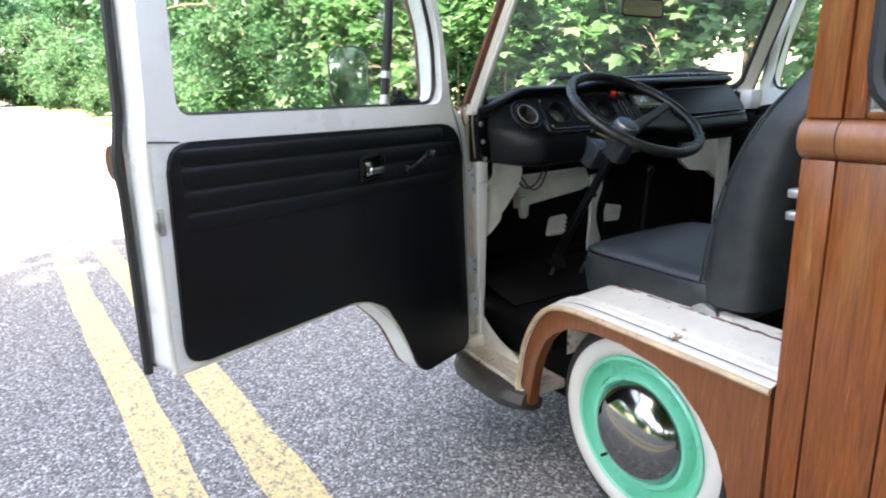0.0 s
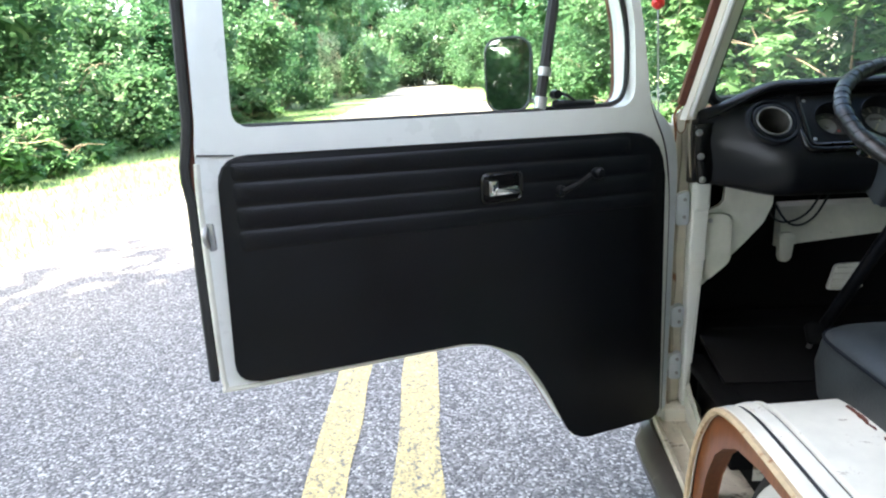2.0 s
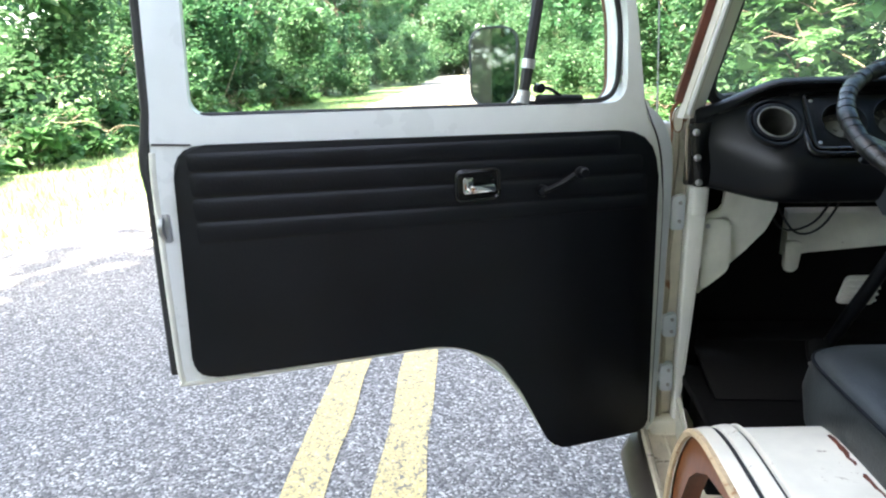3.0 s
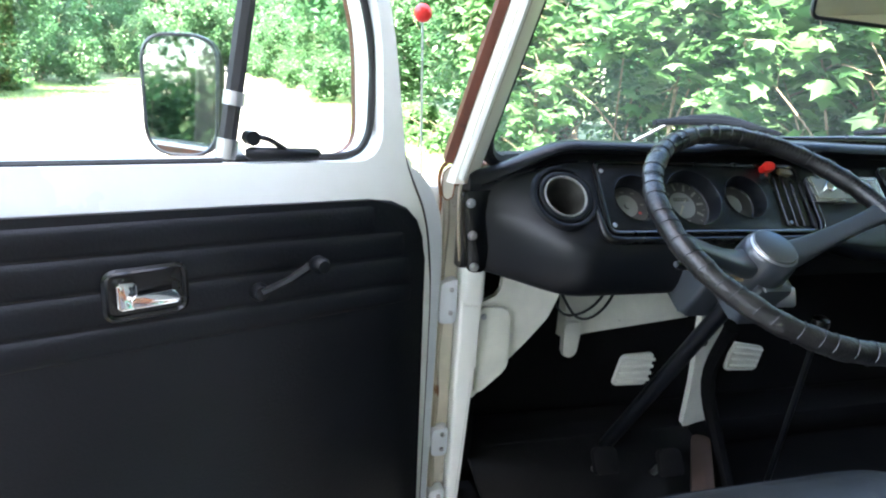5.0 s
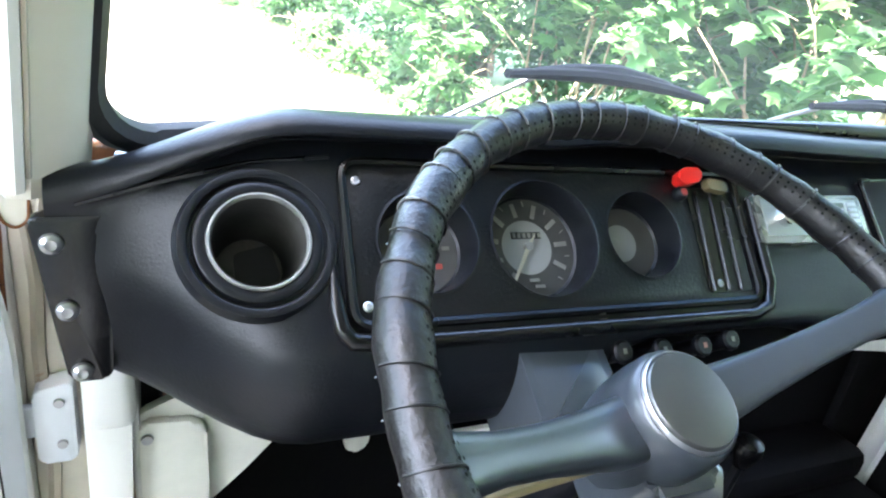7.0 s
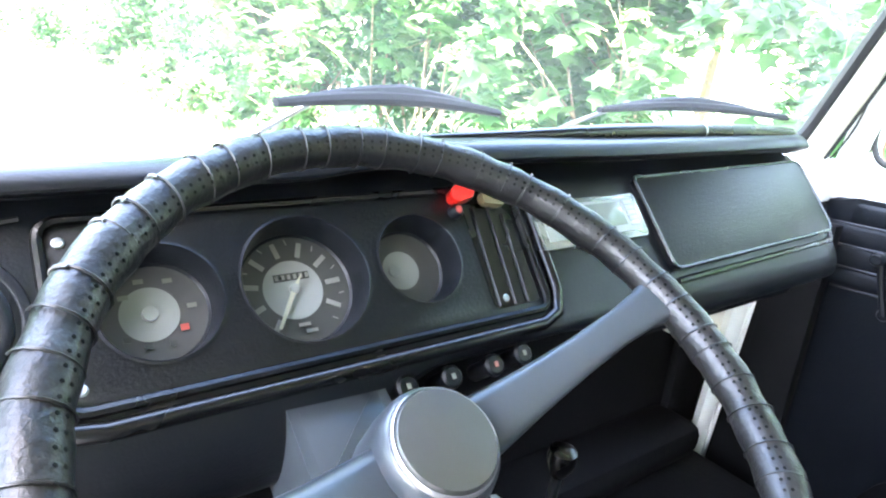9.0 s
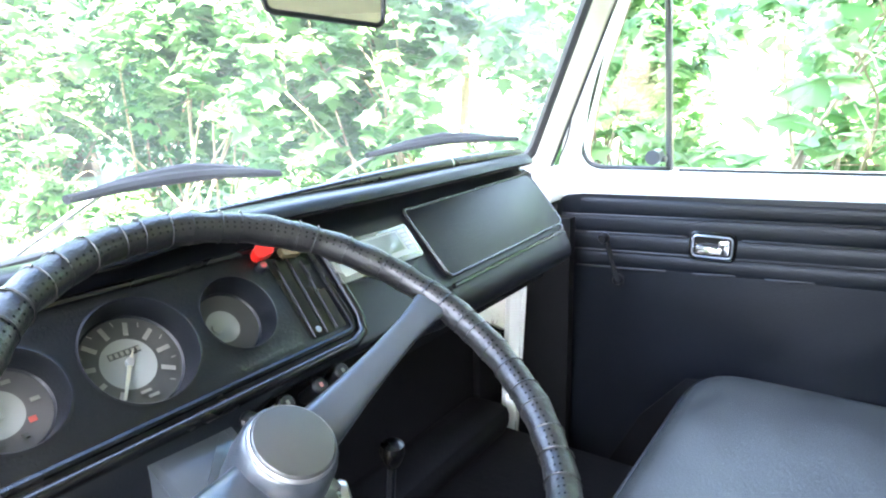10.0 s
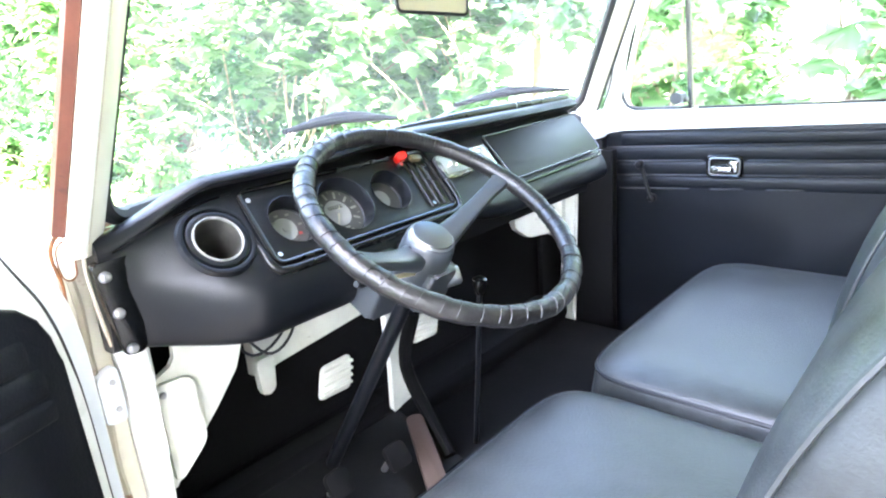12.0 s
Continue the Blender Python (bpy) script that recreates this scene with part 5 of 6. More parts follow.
kick = round_poly([(-0.750, 0.630), (-0.742, 0.640), (-0.70, 0.690), (-0.65, 0.740), (-0.605, 0.792), (-0.585, 0.84), (-0.585, 0.93), (-0.700, 0.93), (-0.708, 0.846), (-0.750, 0.826)], 0.008)
part("kick_panel", prism(kick, (0, 1.165, 0), (1, 0, 0.0), (0, 0, 1), -0.006, 0.006, 0.002), M_OLDCREAM, van, "cream painted kick panel")
part("kick_cover", prism(round_poly([(-0.748, 0.650), (-0.735, 0.652), (-0.692, 0.690), (-0.684, 0.705), (-0.687, 0.820), (-0.748, 0.824)], [0.005, 0.005, 0.012, 0.012, 0.016, 0.008]), (0, 1.158, 0), (1, 0, 0), (0, 0, 1), 0.0, 0.010, 0.005, 3), M_OLDCREAM, van)
part("screw", lathe([(0.006, 0), (0.005, 0.003), (0, 0.003)], (-0.741, 1.1475, 0.806), (0, -1, 0), 12), M_STEEL, van)
tab = prism(round_poly([(-0.508, 0.655), (-0.478, 0.655), (-0.470, 0.735), (-0.512, 0.735)], 0.012), (0, 1.27, 0), (1, 0, 0), (0, 0, 1), -0.006, 0.012, 0.004)
part("bracket_tab", tab, M_OLDCREAM, van)
gr = [prism(round_poly([(-0.352, 0.556), (-0.262, 0.552), (-0.250, 0.632), (-0.334, 0.630)], 0.010), (0, 1.300, 0), (1, 0, 0), (0, 0, 1), -0.004, 0.006, 0.002)]
for i in range(4):
    gr.append(tube([(-0.344 + i * 0.004, 1.292, 0.568 + i * 0.017), (-0.258 + i * 0.003, 1.292, 0.566 + i * 0.017)], 0.004, 6))
part("floor_grille", join(*gr), M_OLDCREAM, van, "cream slotted air grille")
gr = [prism(round_poly([(-0.042, 0.572), (0.050, 0.566), (0.064, 0.628), (-0.030, 0.646)], 0.010), (0, 1.300, 0), (1, 0, 0), (0, 0, 1), -0.004, 0.006, 0.002)]
for i in range(4):
    gr.append(tube([(-0.034 + i * 0.003, 1.292, 0.584 + i * 0.0165), (0.046 + i * 0.004, 1.292, 0.577 + i * 0.0145)], 0.004, 6))
part("floor_grille", join(*gr), M_OLDCREAM, van, "cream slotted air grille")
part("toe_board", prism([(-0.735, -0.155), (-0.20, -0.155), (-0.20, 0.13), (-0.735, 0.13)], (0, 1.16, 0.468), (1, 0, 0), (0, 0.96, 0.28), -0.006, 0.006, 0.002), paint("grey_rubber_mat", (0.0042, 0.0042, 0.0046), 0.65, vary=0.35, scale=20, fine=90, bump=0.4, spec=0.18), van, "dull grey-black toe board mat")
part("column_bracket", prism(round_poly([(-0.030, 0.0), (0.034, 0.0), (0.036, 0.20), (0.036, 0.34), (0.020, 0.388), (-0.016, 0.392), (-0.040, 0.345), (-0.030, 0.20)], [0.004, 0.004, 0.02, 0.03, 0.02, 0.02, 0.03, 0.02]), (-0.255, 1.13, 0.81), (0.99, 0.13, 0.0), (0.235, 0.25, -0.94), -0.006, 0.008, 0.003), M_OLDCREAM, van, "cream painted pedal bracket")
# nothing is cut here: a black disc paints the dark of the hole
part("bracket_hole", lathe([(0.0115, 0.0), (0.010, 0.004), (0.0, 0.004)], (-0.262, 1.130, 0.735), (0.13, -0.95, 0.1), 14), M_MAT, van, "black disc for the shade inside a bracket hole")
part("cable_tube", tube(smooth_path([(-0.27, 1.05, 0.80), (-0.24, 1.12, 0.65), (-0.20, 1.10, 0.50), (-0.22, 1.03, 0.44)], 5), 0.015, 8), M_MAT, van, "black cable sleeve")
part("wiring", join(*[tube(smooth_path([(-0.60 + 0.02 * i, 1.20, 0.86), (-0.56 + 0.03 * i, 1.18, 0.79 - 0.008 * i), (-0.48 + 0.02 * i, 1.2, 0.80 - 0.01 * i), (-0.42 + 0.02 * i, 1.22, 0.88)], 5), 0.003, 5) for i in range(2)]), M_RUBBER, van, "loose dark wiring under the dash")
for x, y in ((-0.50, 1.06), (-0.375, 1.03)):
    pd = empty("pedal")
    pd.parent = van
    part("pad", prism(round_poly([(-0.026, -0.026), (0.026, -0.026), (0.024, 0.026), (-0.024, 0.026)], 0.01), (x, y, 0.53), (1, 0, 0), (0, 0.55, 0.83), -0.006, 0.008, 0.003), M_MAT, pd)
    part("arm", tube(smooth_path([(x, y + 0.01, 0.525), (x + 0.02, y + 0.06, 0.47), (x + 0.02, y + 0.10, 0.40)], 4), 0.007, 8), M_STEEL, pd)
part("accelerator", prism(round_poly([(-0.024, -0.10), (0.024, -0.10), (0.02, 0.10), (-0.018, 0.10)], 0.012), (-0.278, 1.045, 0.475), (0.855, -0.519, 0), (0.48, 0.79, 0.38), -0.006, 0.006, 0.003), paint("brown_pedal", (0.055, 0.034, 0.028), 0.6, bump=0.3), van, "worn brown accelerator pedal")
gs = tagged(empty("gear_lever"), "gear lever with round knob")
gs.parent = van
part("lever", tube(smooth_path([(-0.13, 1.03, 0.42), (-0.14, 1.0, 0.62), (-0.15, 0.972, 0.815)], 5), 0.006, 8), M_DASH, gs)
part("knob", lathe([(0.008, -0.018), (0.013, -0.008), (0.0165, 0.004), (0.015, 0.015), (0.008, 0.02), (0, 0.021)], (-0.15, 0.971, 0.828), (0, -0.1, 1), 18), M_DASHPAD, gs)
# white post and side panel at the passenger's feet
P0, P1 = Vector((0.545, 1.165, 0.90)), Vector((0.684, 1.268, 0.285))


def leaning_bar(dx, w, d):
    """A flat bar down the leaning post line, dx to its side."""
    e = Vector((0.92, -0.39, 0)).normalized()
    f = Vector((0.39, 0.92, 0)).normalized()
    return loft([[p + e * (dx + a * w) + f * b * d for a, b in ((-0.5, -0.4), (-0.4, -0.5), (0.4, -0.5), (0.5, -0.4), (0.5, 0.5), (-0.5, 0.5))] for p in (P0, P1)])


part("side_post", join(leaning_bar(0, 0.034, 0.02), leaning_bar(0.027, 0.010, 0.016)), M_WHITE, van, "cream painted side post")
part("side_gusset", prism(round_poly([(0.33, 0.80), (0.40, 0.755), (0.52, 0.74), (0.60, 0.69), (0.61, 0.93), (0.33, 0.93)], 0.015), (0, 1.225, 0), (1, 0, 0), (0, 0, 1), -0.01, 0.01, 0.004), M_WORN, van, "scuffed cream gusset under the dash")
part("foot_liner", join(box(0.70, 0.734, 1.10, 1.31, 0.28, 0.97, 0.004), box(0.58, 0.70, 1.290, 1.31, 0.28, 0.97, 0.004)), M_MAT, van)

# ---- seats ----
def cushion(x0, x1, y0, y1, z0, z1, crown=0.02, seg=5):
    """A stuffed cushion: rounded all round, swelling on top."""
    bm = bmesh.new()
    def f(t):
        return math.copysign(1, t) * (1 - (1 - min(1, abs(t))) ** 2.0) if abs(t) < 1 else t
    def ring(z, k):
        pts = []
        n = 48
        for i in range(n):
            a = 2 * math.pi * i / n
            c, s = math.cos(a), math.sin(a)
            e = 0.30
            px = math.copysign(abs(c) ** e, c)
            py = math.copysign(abs(s) ** e, s)
            pts.append(((x0 + x1) / 2 + px * ((x1 - x0) / 2 - k), (y0 + y1) / 2 + py * ((y1 - y0) / 2 - k), z))
        return pts
    h = z1 - z0
    rows = [ring(z0, 0.012), ring(z0 + 0.006, 0.002), ring(z0 + h * 0.5, -0.006), ring(z1 - 0.028, 0.0), ring(z1 - 0.012, 0.004), ring(z1 - 0.002, 0.014)]
    for k in (0.035, 0.07, 0.11, 0.15, 0.19):
        kk = min(k, (y1 - y0) / 2 - 0.005)
        rows.append(ring(z1 + crown * (1 - math.exp(-k * 12)), kk))
    return loft(rows)


def seat_back(x0, x1, z0, z1, thick, front):
    """An upright backrest: narrower and rounded at the top, leaning back."""
    rows = []
    for i in range(15):
        t = i / 14
        z = z0 + (z1 - z0) * t
        half = (x1 - x0) / 2 * (1 - 0.16 * t ** 2 - 0.30 * max(0, t - 0.82) ** 1.3 * 4)
        th = thick * (1 - 0.25 * t) * (1 if t < 0.9 else 1 - (t - 0.9) * 5)
        cy = front(t) - th / 2
        row = []
        for j in range(36):
            a = 2 * math.pi * j / 36
            c, s = math.cos(a), math.sin(a)
            row.append(((x0 + x1) / 2 + math.copysign(abs(c) ** 0.4, c) * half, cy + math.copysign(abs(s) ** 0.55, s) * th / 2, z))
        rows.append(row)
    return loft(rows)


def seat(name, x0, x1, label, y0, y1, zt, yb, bx0, bx1):
    s = tagged(empty(name), label)
    s.parent = van
    part("seat_cushion", cushion(x0, x1, y0, y1, zt - 0.14, zt), M_SEAT, s, "blue-grey black vinyl cushion")
    e = []
    for i in range(48):
        a = 2 * math.pi * i / 48
        c, q = math.cos(a), math.sin(a)
        e.append(((x0 + x1) / 2 + math.copysign(abs(c) ** 0.3, c) * ((x1 - x0) / 2 - 0.003), (y0 + y1) / 2 + math.copysign(abs(q) ** 0.3, q) * ((y1 - y0) / 2 - 0.003), zt - 0.014))
    part("piping", tube(e, 0.0035, 6, True), M_BLACKVINYL, s)
    def front(t):
        return yb - 0.05 * t - 0.13 * t ** 3.2
    part("backrest", seat_back(bx0, bx1, zt - 0.06, zt + 0.478, 0.17, front), M_SEAT, s, "tall black vinyl backrest")
    for sd in (-1, 1):
        seam = []
        for i in range(14):
            t = 0.06 + 0.88 * i / 13
            half = (bx1 - bx0) / 2 * (1 - 0.16 * t ** 2 - 0.30 * max(0, t - 0.82) ** 1.3 * 4)
            seam.append(((bx0 + bx1) / 2 + sd * (half - 0.004), front(t) - 0.022, zt - 0.06 + 0.538 * t))
        part("piping", tube(seam, 0.0032, 6), M_SEAT, s)
    part("tilt_lever", prism(round_poly([(y0 + 0.0, zt - 0.14), (y0 + 0.05, zt - 0.135), (y0 + 0.075, zt - 0.075), (y0 + 0.04, zt - 0.055), (y0, zt - 0.07)], 0.012), (x0 - 0.003, 0, 0), (0, 1, 0), (0, 0, 1), -0.010, 0.006, 0.003), M_STEEL, s, "dull metal backrest hinge")
    part("seat_pan", box(x0 + 0.03, x1 - 0.03, y0 + 0.02, y1 - 0.05, zt - 0.17, zt - 0.11, 0.01), M_MAT, s)
    return s


seat("driver_seat", -0.69, -0.165, "black vinyl driver seat with tall backrest", 0.285, 0.775, 0.685, 0.378, -0.685, -0.235)
seat("passenger_seat", -0.115, 0.655, "wide black vinyl passenger seat", 0.30, 0.775, 0.685, 0.405, -0.045, 0.605)

# ---- wipers, mirrors ----
for x0, x1, z0, z1, base in ((-0.345, 0.032, 1.164, 1.147, -0.42), (0.25, 0.68, 1.156, 1.158, 0.12)):
    wpz = empty("wiper")
    wpz.parent = van
    n = 9
    pts = []
    for i in range(n):
        t = i / (n - 1)
        x = x0 + (x1 - x0) * t
        z = z0 + (z1 - z0) * t + 0.012 * math.sin(math.pi * t)
        y = wind(x / 0.72, z).y + 0.022
        pts.append(Vector((x, y, z)))
    part("blade", tube(pts, [0.007 + 0.005 * math.sin(math.pi * i / (n - 1)) for i in range(n)], 8, flat=0.8), paint("wiper_rubber", (0.007, 0.008, 0.011), 0.8, bump=0.1, spec=0.12), wpz, "dark wiper blade")
    part("bow", tube([p + Vector((0, 0.006, 0.008 - 0.002 * abs(i - 4))) for i, p in enumerate(pts)][1:-1], [0.005, 0.008, 0.0095, 0.0105, 0.0095, 0.008, 0.005], 8), paint("wiper_metal", (0.010, 0.012, 0.017), 0.75, bump=0.05, spec=0.15), wpz)
    m = pts[1]
    part("arm", tube(smooth_path([(base, 1.37, 1.07), (base + 0.05, m.y + 0.03, 1.115), m + Vector((0.03, 0.012, 0.008))], 4), 0.004, 6), M_STEEL, wpz, "bare steel wiper arm")
mir = tagged(empty("rear_view_mirror"), "black-framed interior mirror on the windscreen header")
mir.parent = van
mc = Vector((-0.105, 1.075, 1.395))
mn = Vector((-0.30, -0.94, 0.10)).normalized()
ma = (Vector((0, 0, 1)).cross(mn).normalized() + Vector((0, 0, -0.075))).normalized()
mb = mn.cross(ma)
mo = round_poly([(-0.080, -0.030), (0.080, -0.030), (0.080, 0.030), (-0.080, 0.030)], 0.014)
part("mirror_back", prism(mo, mc, ma, mb, -0.014, -0.001, 0.004), M_DASH, mir)
part("mirror_frame", tube([mc + ma * u + mb * v for u, v in mo], 0.0035, 6, True), M_DASH, mir)
part("mirror_glass", prism(mo, mc, ma, mb, -0.001, 0.0005), M_MIRROR, mir, "silvered mirror glass")
part("mirror_stem", tube(smooth_path([mc - mn * 0.012, mc + Vector((0.0, 0.03, 0.06)), mc + Vector((0, 0.02, 0.19))], 4), 0.006, 8), M_STEEL, mir)
# outside mirror on the open door
om = tagged(empty("door_mirror"), "rectangular outside mirror on the open door")
om.parent = van
oc = Vector((-1.240, 1.100, 1.183))
on = Vector((-0.29, -0.955, 0.05)).normalized()
oa = Vector((0, 0, 1)).cross(on).normalized()
ob_ = on.cross(oa)
oo = round_poly([(-0.050, -0.083), (0.050, -0.083), (0.055, 0.083), (-0.055, 0.083)], 0.042, 7)
part("housing", prism([(u * 1.03, v * 1.02) for u, v in oo], oc, oa, ob_, -0.022, -0.0015, 0.006), M_DASH, om)
part("frame", tube([oc + oa * u + ob_ * v for u, v in oo], 0.0028, 6, True), M_GREYPLASTIC, om)
part("glass", prism(oo, oc, oa, ob_, -0.0015, 0.0005), M_MIRROR, om, "silvered mirror glass")
part("arm", tube(smooth_path([oc - on * 0.02 + Vector((0.03, 0, -0.05)), oc + Vector((0.06, 0.02, -0.06)), (-1.15, 1.08, 1.09)], 4), 0.0045, 8), M_STEEL, om)
# latch on the trailing edge of the open door, striker on the pillar
U = Vector((-math.cos(A), -math.sin(A), 0))
NI = Vector((math.sin(A), -math.cos(A), 0))
H0 = Vector((-0.80, 1.169, 0)) + NI * 0.019
lc = H0 + U * 1.122 + NI * 0.002 + Vector((0, 0, 0.925))
la_ = tagged(empty("door_latch"), "steel door latch on the door edge")
la_.parent = van
part("latch_plate", prism(round_poly([(-0.009, -0.026), (0.009, -0.026), (0.009, 0.026), (-0.009, 0.026)], 0.006), lc, (U * 0.85 - NI * 0.5).normalized(), (0, 0, 1), -0.004, 0.004, 0.001), M_STEEL, la_)
part("latch_jaw", tube(smooth_path([lc + U * 0.006 + Vector((0, 0, 0.02)), lc + U * 0.009 + NI * 0.005, lc + U * 0.006 + Vector((0, 0, -0.018))], 4), 0.006, 8), M_STEEL, la_)
for z in (0.952, 0.912):
    part("striker", box(-0.872, -0.85, 0.030, 0.052, z - 0.008, z + 0.008, 0.003), M_STEEL, van)

# ---- trees, bushes and grass ----
nrng = np.random.default_rng(11)


KITE = ((0, 0, 0), (0.45, 0.29, 0.09), (1.0, 0, -0.06), (0.45, -0.29, 0.09))
POINTED = ((0, 0, 0), (0.32, 0.28, 0.1), (0.68, 0.22, 0.1), (1.0, 0, -0.08), (0.68, -0.22, 0.1), (0.32, -0.28, 0.1))
LOBED = ((0, 0, 0), (0.10, 0.38, -0.04), (0.36, 0.26, 0.04), (0.62, 0.52, -0.05), (0.66, 0.20, 0.04), (1.0, 0, -0.08), (0.66, -0.20, 0.04), (0.62, -0.52, -0.05), (0.36, -0.26, 0.04), (0.10, -0.38, -0.04))


def leaf_mesh(name, centres, size, material, up=0.6, size_vary=0.45, outline=KITE):
    """A mesh of leaves of one outline, one at each centre, blades turned mostly upwards."""
    n = len(centres)
    nrm = nrng.normal(size=(n, 3))
    nrm[:, 2] = np.abs(nrm[:, 2]) + up
    nrm /= np.linalg.norm(nrm, axis=1)[:, None]
    d = nrng.normal(size=(n, 3))
    d[:, 2] -= 0.5
    d -= nrm * np.sum(d * nrm, axis=1)[:, None]
    d /= np.linalg.norm(d, axis=1)[:, None]
    w = np.cross(nrm, d)
    s = size * (1 + size_vary * nrng.uniform(-1, 1, n))[:, None]
    k = len(outline)
    v = np.stack([centres + (d * a + w * b + nrm * c) * s for a, b, c in outline], axis=1).reshape(-1, 3)
    base = np.arange(n)[:, None] * k
    h = k // 2
    loops = np.concatenate([np.arange(0, h + 1), [0], np.arange(h, k)])
    faces = (base + loops).reshape(-1)
    starts = (np.arange(n)[:, None] * len(loops) + np.array([0, h + 1])).reshape(-1)
    me = bpy.data.meshes.new(name)
    me.vertices.add(len(v))
    me.vertices.foreach_set("co", v.astype(np.float32).reshape(-1))
    me.loops.add(len(faces))
    me.loops.foreach_set("vertex_index", faces.astype(np.int32))
    me.polygons.add(2 * n)
    me.polygons.foreach_set("loop_start", starts.astype(np.int32))
    me.update(calc_edges=True)
    me.materials.append(material)
    return me


def clump_points(blobs, n, shell=0.55):
    """Points in sprays inside ellipsoids (x, y, z, rx, ry, rz): thick at the rim, uneven, with gaps."""
    vol = np.array([b[3] * b[4] * b[5] for b in blobs]) ** 0.67
    out = []
    for b, k in zip(blobs, (n * vol / vol.sum()).astype(int)):
        m = max(6, k // 26)
        dirs = nrng.normal(size=(m, 3))
        dirs /= np.linalg.norm(dirs, axis=1)[:, None]
        c = dirs * (shell + (1.08 - shell) * nrng.random(m) ** 0.6)[:, None]
        pick = nrng.integers(0, m, k)
        p = c[pick] + nrng.normal(size=(k, 3)) * 0.13
        out.append(p * np.array(b[3:6]) + np.array(b[:3]))
    return np.concatenate(out)


def limbs(base, height, tops, r0):
    """Trunk and limbs, tapered, reaching towards the tops."""
    trunk = smooth_path([(base[0] + 0.25 * math.sin(i * 1.7) * i / 4, base[1] + 0.2 * math.cos(i * 1.3) * i / 4, base[2] + height * i / 4) for i in range(5)], 3)
    k = len(trunk)
    bms = [tube(trunk, [r0 * (1 - 0.75 * i / (k - 1)) * (1.35 if i == 0 else 1) for i in range(k)], 8)]
    for j, t in enumerate(tops):
        a = trunk[int(k * (0.35 + 0.5 * ((j * 0.37) % 1)))]
        t = Vector(t)
        mid = (a + t) / 2 + Vector((0.2 * math.sin(j), 0.2 * math.cos(j * 2), 0.25))
        pts = smooth_path([a, mid, t], 4)
        bms.append(tube(pts, [r0 * 0.38 * (1 - 0.85 * i / (len(pts) - 1)) for i in range(len(pts))], 6))
    return join(*bms)


def tree(name, height, spread, leaf, n, material, r0, low=0.25, seed=0, label=""):
    r = random.Random(seed)
    blobs = []
    for i in range(11):
        a = r.uniform(0, 6.28)
        q = r.uniform(0.15, 0.75) * spread
        z = height * r.uniform(low + 0.1, 0.92)
        taper = 1.0 - 0.45 * max(0, (z / height - 0.55))
        s = spread * r.uniform(0.32, 0.52) * taper
        blobs.append((q * math.cos(a), q * math.sin(a), z, s, s * r.uniform(0.8, 1.2), s * r.uniform(0.6, 0.85)))
    t = empty(name)
    part("trunk", limbs((0, 0, -0.1), height * 0.8, [b[:3] for b in blobs], r0), M_BARK, t)
    c = new("crown", leaf_mesh("crown", clump_points(blobs, n), leaf, material))
    c.parent = t
    inner = new("inner_crown", leaf_mesh("inner_crown", clump_points([(*b[:3], b[3] * 0.6, b[4] * 0.6, b[5] * 0.6) for b in blobs], 700, 0.2), leaf * 2.6, material))
    inner.parent = t
    return tagged(t, label, "tree", group="woodland trees")


def bush(name, w, h, leaf, n, material, seed, label, twigs=8, outline=KITE, up=0.8):
    r = random.Random(seed)
    blobs = []
    for i in range(9):
        a, q = r.uniform(0, 6.28), r.uniform(0, 0.75) * w
        z = h * r.uniform(0.18, 0.85)
        s = w * r.uniform(0.30, 0.5)
        blobs.append((q * math.cos(a), q * math.sin(a), z, s, s, min(z * 1.05, h * r.uniform(0.22, 0.36))))
    t = empty(name)
    st = []
    for i in range(twigs):
        b = blobs[i % len(blobs)]
        top = Vector((b[0] * 1.25 + r.uniform(-.4, .4) * w, b[1] * 1.25 + r.uniform(-.4, .4) * w, b[2] + r.uniform(-0.1, 0.35) * h))
        foot = Vector((r.uniform(-.25, .25) * w, r.uniform(-.25, .25) * w, -0.05))
        mid = foot.lerp(top, 0.55) + Vector((r.uniform(-.15, .15) * w, r.uniform(-.15, .15) * w, 0.1 * h))
        pts = smooth_path([foot, mid, top], 5)
        st.append(tube(pts, [0.015 * (1 - 0.85 * j / (len(pts) - 1)) for j in range(len(pts))], 5))
        for q in range(3):
            a0 = pts[r.randrange(4, len(pts))]
            e = a0 + Vector((r.uniform(-.5, .5), r.uniform(-.5, .5), r.uniform(-0.1, 0.4)))
            m2 = a0.lerp(e, 0.5) + Vector((r.uniform(-.1, .1), r.uniform(-.1, .1), 0.06))
            tw = smooth_path([a0, m2, e], 3)
            st.append(tube(tw, [0.007 * (1 - 0.7 * j / (len(tw) - 1)) for j in range(len(tw))], 4))
    tagged(part("stems", join(*st), M_TWIG, t), kind="stuff")
    c = new("foliage", leaf_mesh("foliage", clump_points(blobs, n, 0.4), leaf, material, up, outline=outline))
    c.parent = t
    if twigs < 10:
        inner = new("inner_foliage", leaf_mesh("inner_foliage", clump_points([(*b[:3], b[3] * 0.62, b[4] * 0.62, b[5] * 0.62) for b in blobs], 900, 0.2), leaf * 2.4, material, up))
        inner.parent = t
    return tagged(t, label, "bush", group="roadside bushes")


def place(thing, x, y, turn=0, k=1.0, z=0.0):
    return pose(x, y, z, 0, 0, turn) @ Matrix.Diagonal((k, k, k, 1))


def scatter(master, spots):
    first = True
    for x, y, turn, k in spots:
        m = place(master, x, y, turn, k)
        if first:
            master.matrix_basis = m
            first = False
        else:
            c = copy_thing(master, pose(x, y, 0, 0, 0, turn))
            c.scale = (k, k, k)


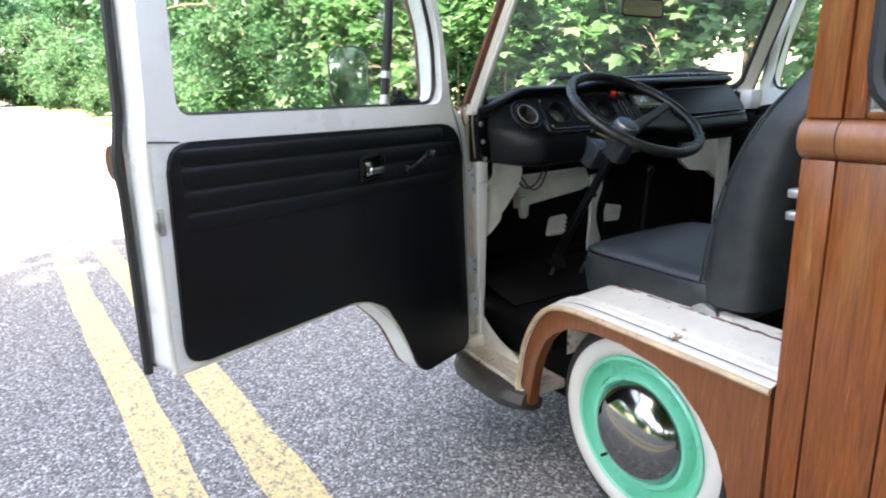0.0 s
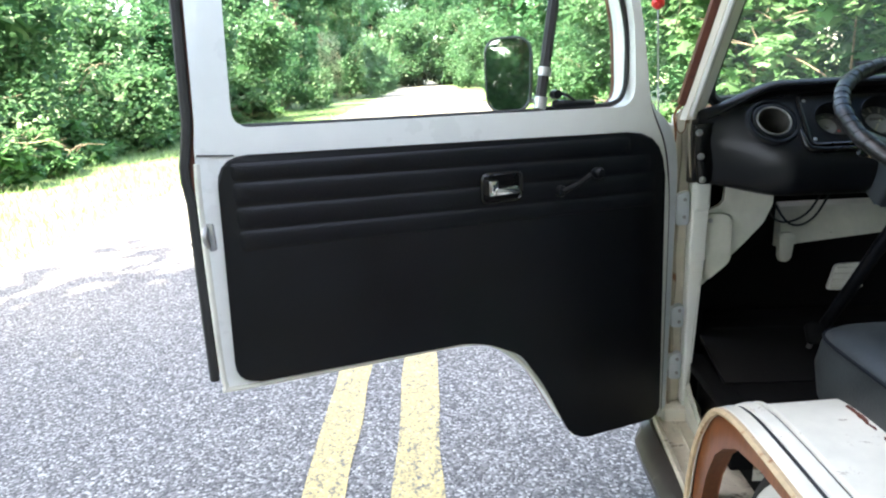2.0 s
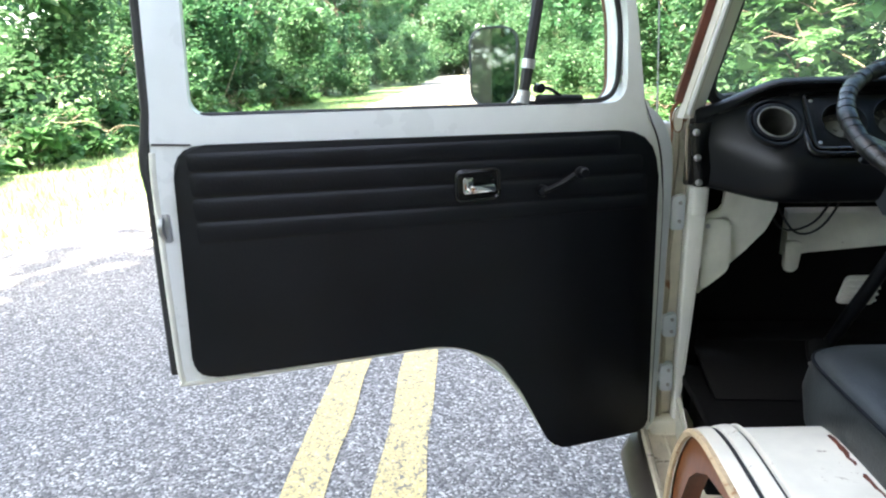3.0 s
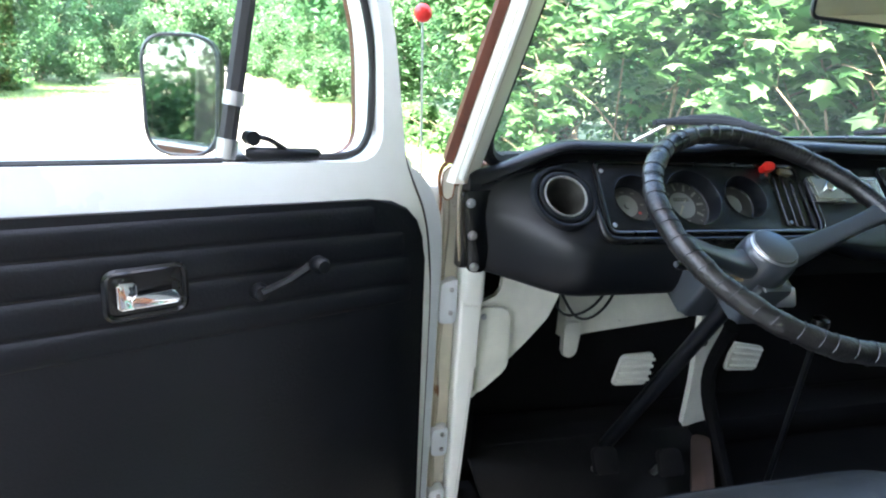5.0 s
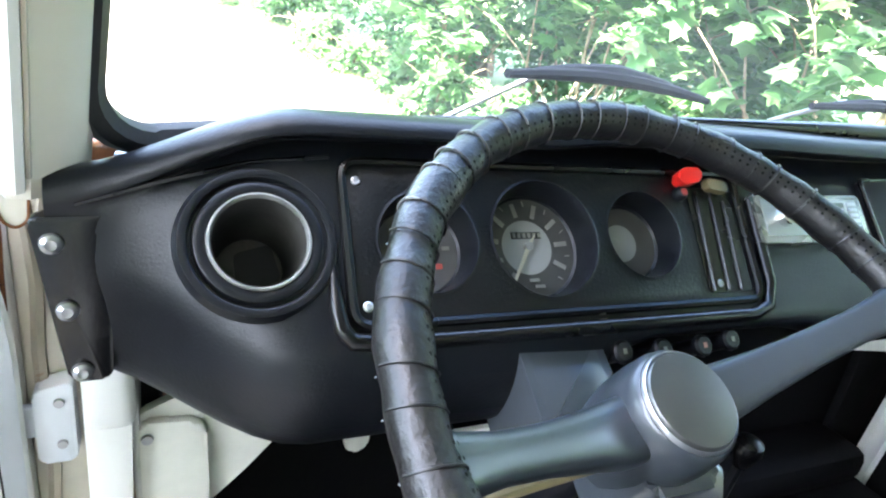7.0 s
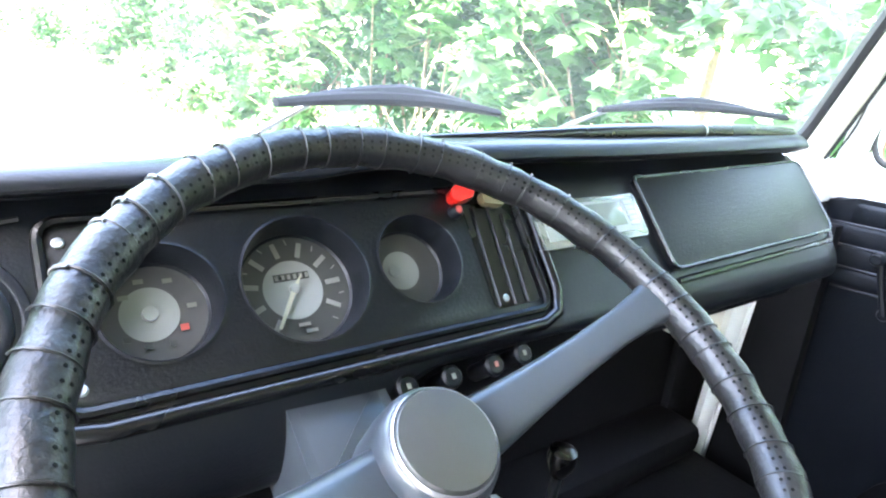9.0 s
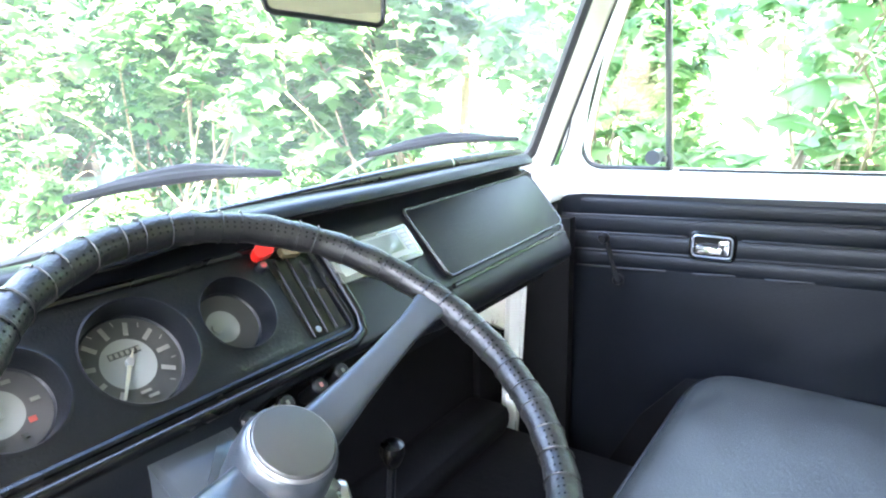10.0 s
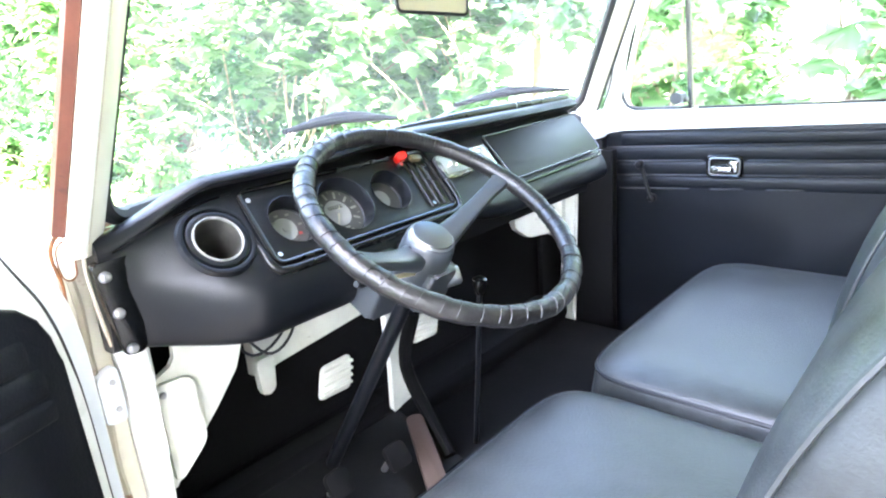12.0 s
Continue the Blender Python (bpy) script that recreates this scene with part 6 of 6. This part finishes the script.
tr = random.Random(7)
T1 = tree("tree", 13, 3.6, 0.25, 9000, M_LEAF, 0.20, 0.06, 1, "tall leafy broadleaf tree at the roadside")
T2 = tree("tree", 16, 4.2, 0.29, 9000, M_LEAFDARK, 0.26, 0.08, 2, "tall dark green broadleaf tree")
T3 = tree("tree", 10, 3.2, 0.19, 11000, M_LEAF, 0.15, 0.05, 3, "medium leafy tree with low branches")
T4 = tree("tree", 14, 6.0, 0.32, 30000, M_LEAF, 0.30, 0.34, 9, "broad spreading tree added out of view to shade the van")
B1 = bush("bush", 1.7, 2.9, 0.105, 8500, M_LEAFDARK, 5, "dense leafy roadside bush", outline=POINTED)
B2 = bush("bush", 1.5, 2.6, 0.165, 2400, M_LEAFPALE, 6, "pale large-leaved sapling bush", 10, LOBED, 1.6)
B3 = bush("bush", 2.2, 3.6, 0.14, 7800, M_LEAF, 8, "dense green roadside bush")

B5 = bush("bush", 1.4, 2.7, 0.13, 1000, M_LEAFPALE, 21, "thin open sapling with bare twigs beside the road", 12, LOBED, 1.2)
B4 = bush("weed_clump", 0.75, 0.75, 0.085, 1400, M_LEAFPALE, 12, "low leafy weeds at the road verge", 6)

spots = {"B4": [], "B5": [], "T1": [], "T2": [], "T3": [], "T4": [], "B1": [], "B2": [], "B3": []}


def put(k, x, y, s=1.0):
    spots[k].append((x, y, tr.uniform(0, 360), s * tr.uniform(0.88, 1.12)))


# left side of the road
for i in range(12):
    y = 9 + i * 6.5
    put("T2" if i % 2 else "T1", road_x(y) - (13.5 if i < 3 else 9.5) - tr.uniform(0, 2.0) + min(i, 6) * 0.25, y)
for i in range(10):
    y = 7.0 + i * 3.2
    put("B3" if i % 3 else "B1", road_x(y) - 7.2 + min(i, 5) * 0.2 - tr.uniform(0, 0.6), y, 1.0)
for y in (24, 36):
    put("T3", road_x(y) - 12.5, y, 1.2)
# trees added out of view behind and to the left, placed to shade the van
for x, y in ((-6.0, -5.2), (-5.6, -9.0), (-5.4, -14.5), (-10.5, -12.0)):
    put("T4", x, y)
for x, y in ((-10.5, -16), (7.5, -16)):
    put("T2", x, y, 1.1)
# right side
for i in range(11):
    y = 12 + i * 6.5
    put("T1" if i % 2 else "T2", road_x(y) + 7.0 + tr.uniform(0, 2), y)
for i in range(9):
    y = 10.5 + i * 3.6
    put("B1" if i % 2 else "B3", road_x(y) + 5.4 + tr.uniform(0, 0.8), y, 0.95)
for x, y in ((7.5, 9.5), (12.0, 4.0), (13.0, -1.5), (11.0, -6.0), (12.5, 9.0)):
    put("T3", x, y, 1.0)
for x, y in ((3.6, 7.2), (4.5, 4.9), (9.4, 3.2), (9.8, 0.2), (10.5, -3.2), (2.9, 9.4)):
    put("B1", x, y, 0.95)
for x, y in ((2.7, 5.7), (3.1, 3.4), (4.4, 2.3), (2.6, 8.0), (4.4, -2.2)):
    put("B2", x, y, 0.9)
for x, y in ((3.0, 0.9), (3.7, -0.6), (3.4, 2.0)):
    put("B5", x, y, 1.0)
for i in range(9):
    put("B3", -8.0 - tr.uniform(0, 1.5), -16 + i * 2.3, 0.9)
for i in range(8):
    y = 44 + i * 7
    put("B3", road_x(y) - 5.2, y, 1.2)
    put("B3", road_x(y) + 5.6, y + 3, 1.2)
for i in range(6):
    put("B3", road_x(100) - 8 + i * 3.2, 100 + tr.uniform(-2, 2), 1.7)
for i in range(7):
    put("B3", road_x(-24) - 9 + i * 3.2, -24 - tr.uniform(0, 3), 1.4)
    put("B3", -9.5 - i * 2.6, -18 + i * 0.8, 1.3)
    put("T2" if i % 2 else "T1", road_x(-24) - 10 + i * 3.6, -28 - tr.uniform(0, 3))
for i in range(16):
    y = 5.2 + i * 1.35
    put("B4", road_x(y) - 5.7 - tr.uniform(0, 0.7), y, 1.0)
for i in range(7):
    y = 4.2 + i * 1.5
    put("B4", road_x(y) + 4.0 + tr.uniform(0, 0.5), y, 0.9)
# closing the road in the distance
for i in range(9):
    put("B3", road_x(92) - 13 + i * 3.2, 92 + (i % 3) * 3, 2.7)
for i in range(7):
    put("T2", road_x(105) - 9 + i * 3.0, 105 + tr.uniform(-4, 4), 1.1)
for k, m in (("T1", T1), ("T2", T2), ("T3", T3), ("T4", T4), ("B1", B1), ("B2", B2), ("B3", B3), ("B4", B4), ("B5", B5)):
    scatter(m, spots[k])

# grass on the verges
def grass(name, x0, x1, y0, y1, n, h):
    ys = nrng.uniform(y0, y1, n)
    xs = np.array([road_x(y) for y in ys]) + nrng.uniform(x0, x1, n)
    c = np.stack([xs, ys, np.full(n, -0.01)], axis=1)
    a = nrng.uniform(0, 6.28, n)
    s = h * nrng.uniform(0.5, 1.3, n)
    side = np.stack([np.cos(a), np.sin(a), np.zeros(n)], axis=1) * 0.006
    lean = np.stack([nrng.normal(size=n) * 0.35, nrng.normal(size=n) * 0.35, np.ones(n)], axis=1) * s[:, None]
    v = np.stack([c - side, c + side, c + lean], axis=1).reshape(-1, 3)
    me = bpy.data.meshes.new(name)
    me.from_pydata(v.tolist(), [], np.arange(3 * n).reshape(-1, 3).tolist())
    me.materials.append(M_GRASS)
    return tagged(new(name, me), "short grass on the road verge", "grass", kind="stuff")


grass("grass", -7.5, -2.9, 2.5, 30, 26000, 0.10)
grass("grass", 2.9, 6.0, -3, 30, 22000, 0.12)
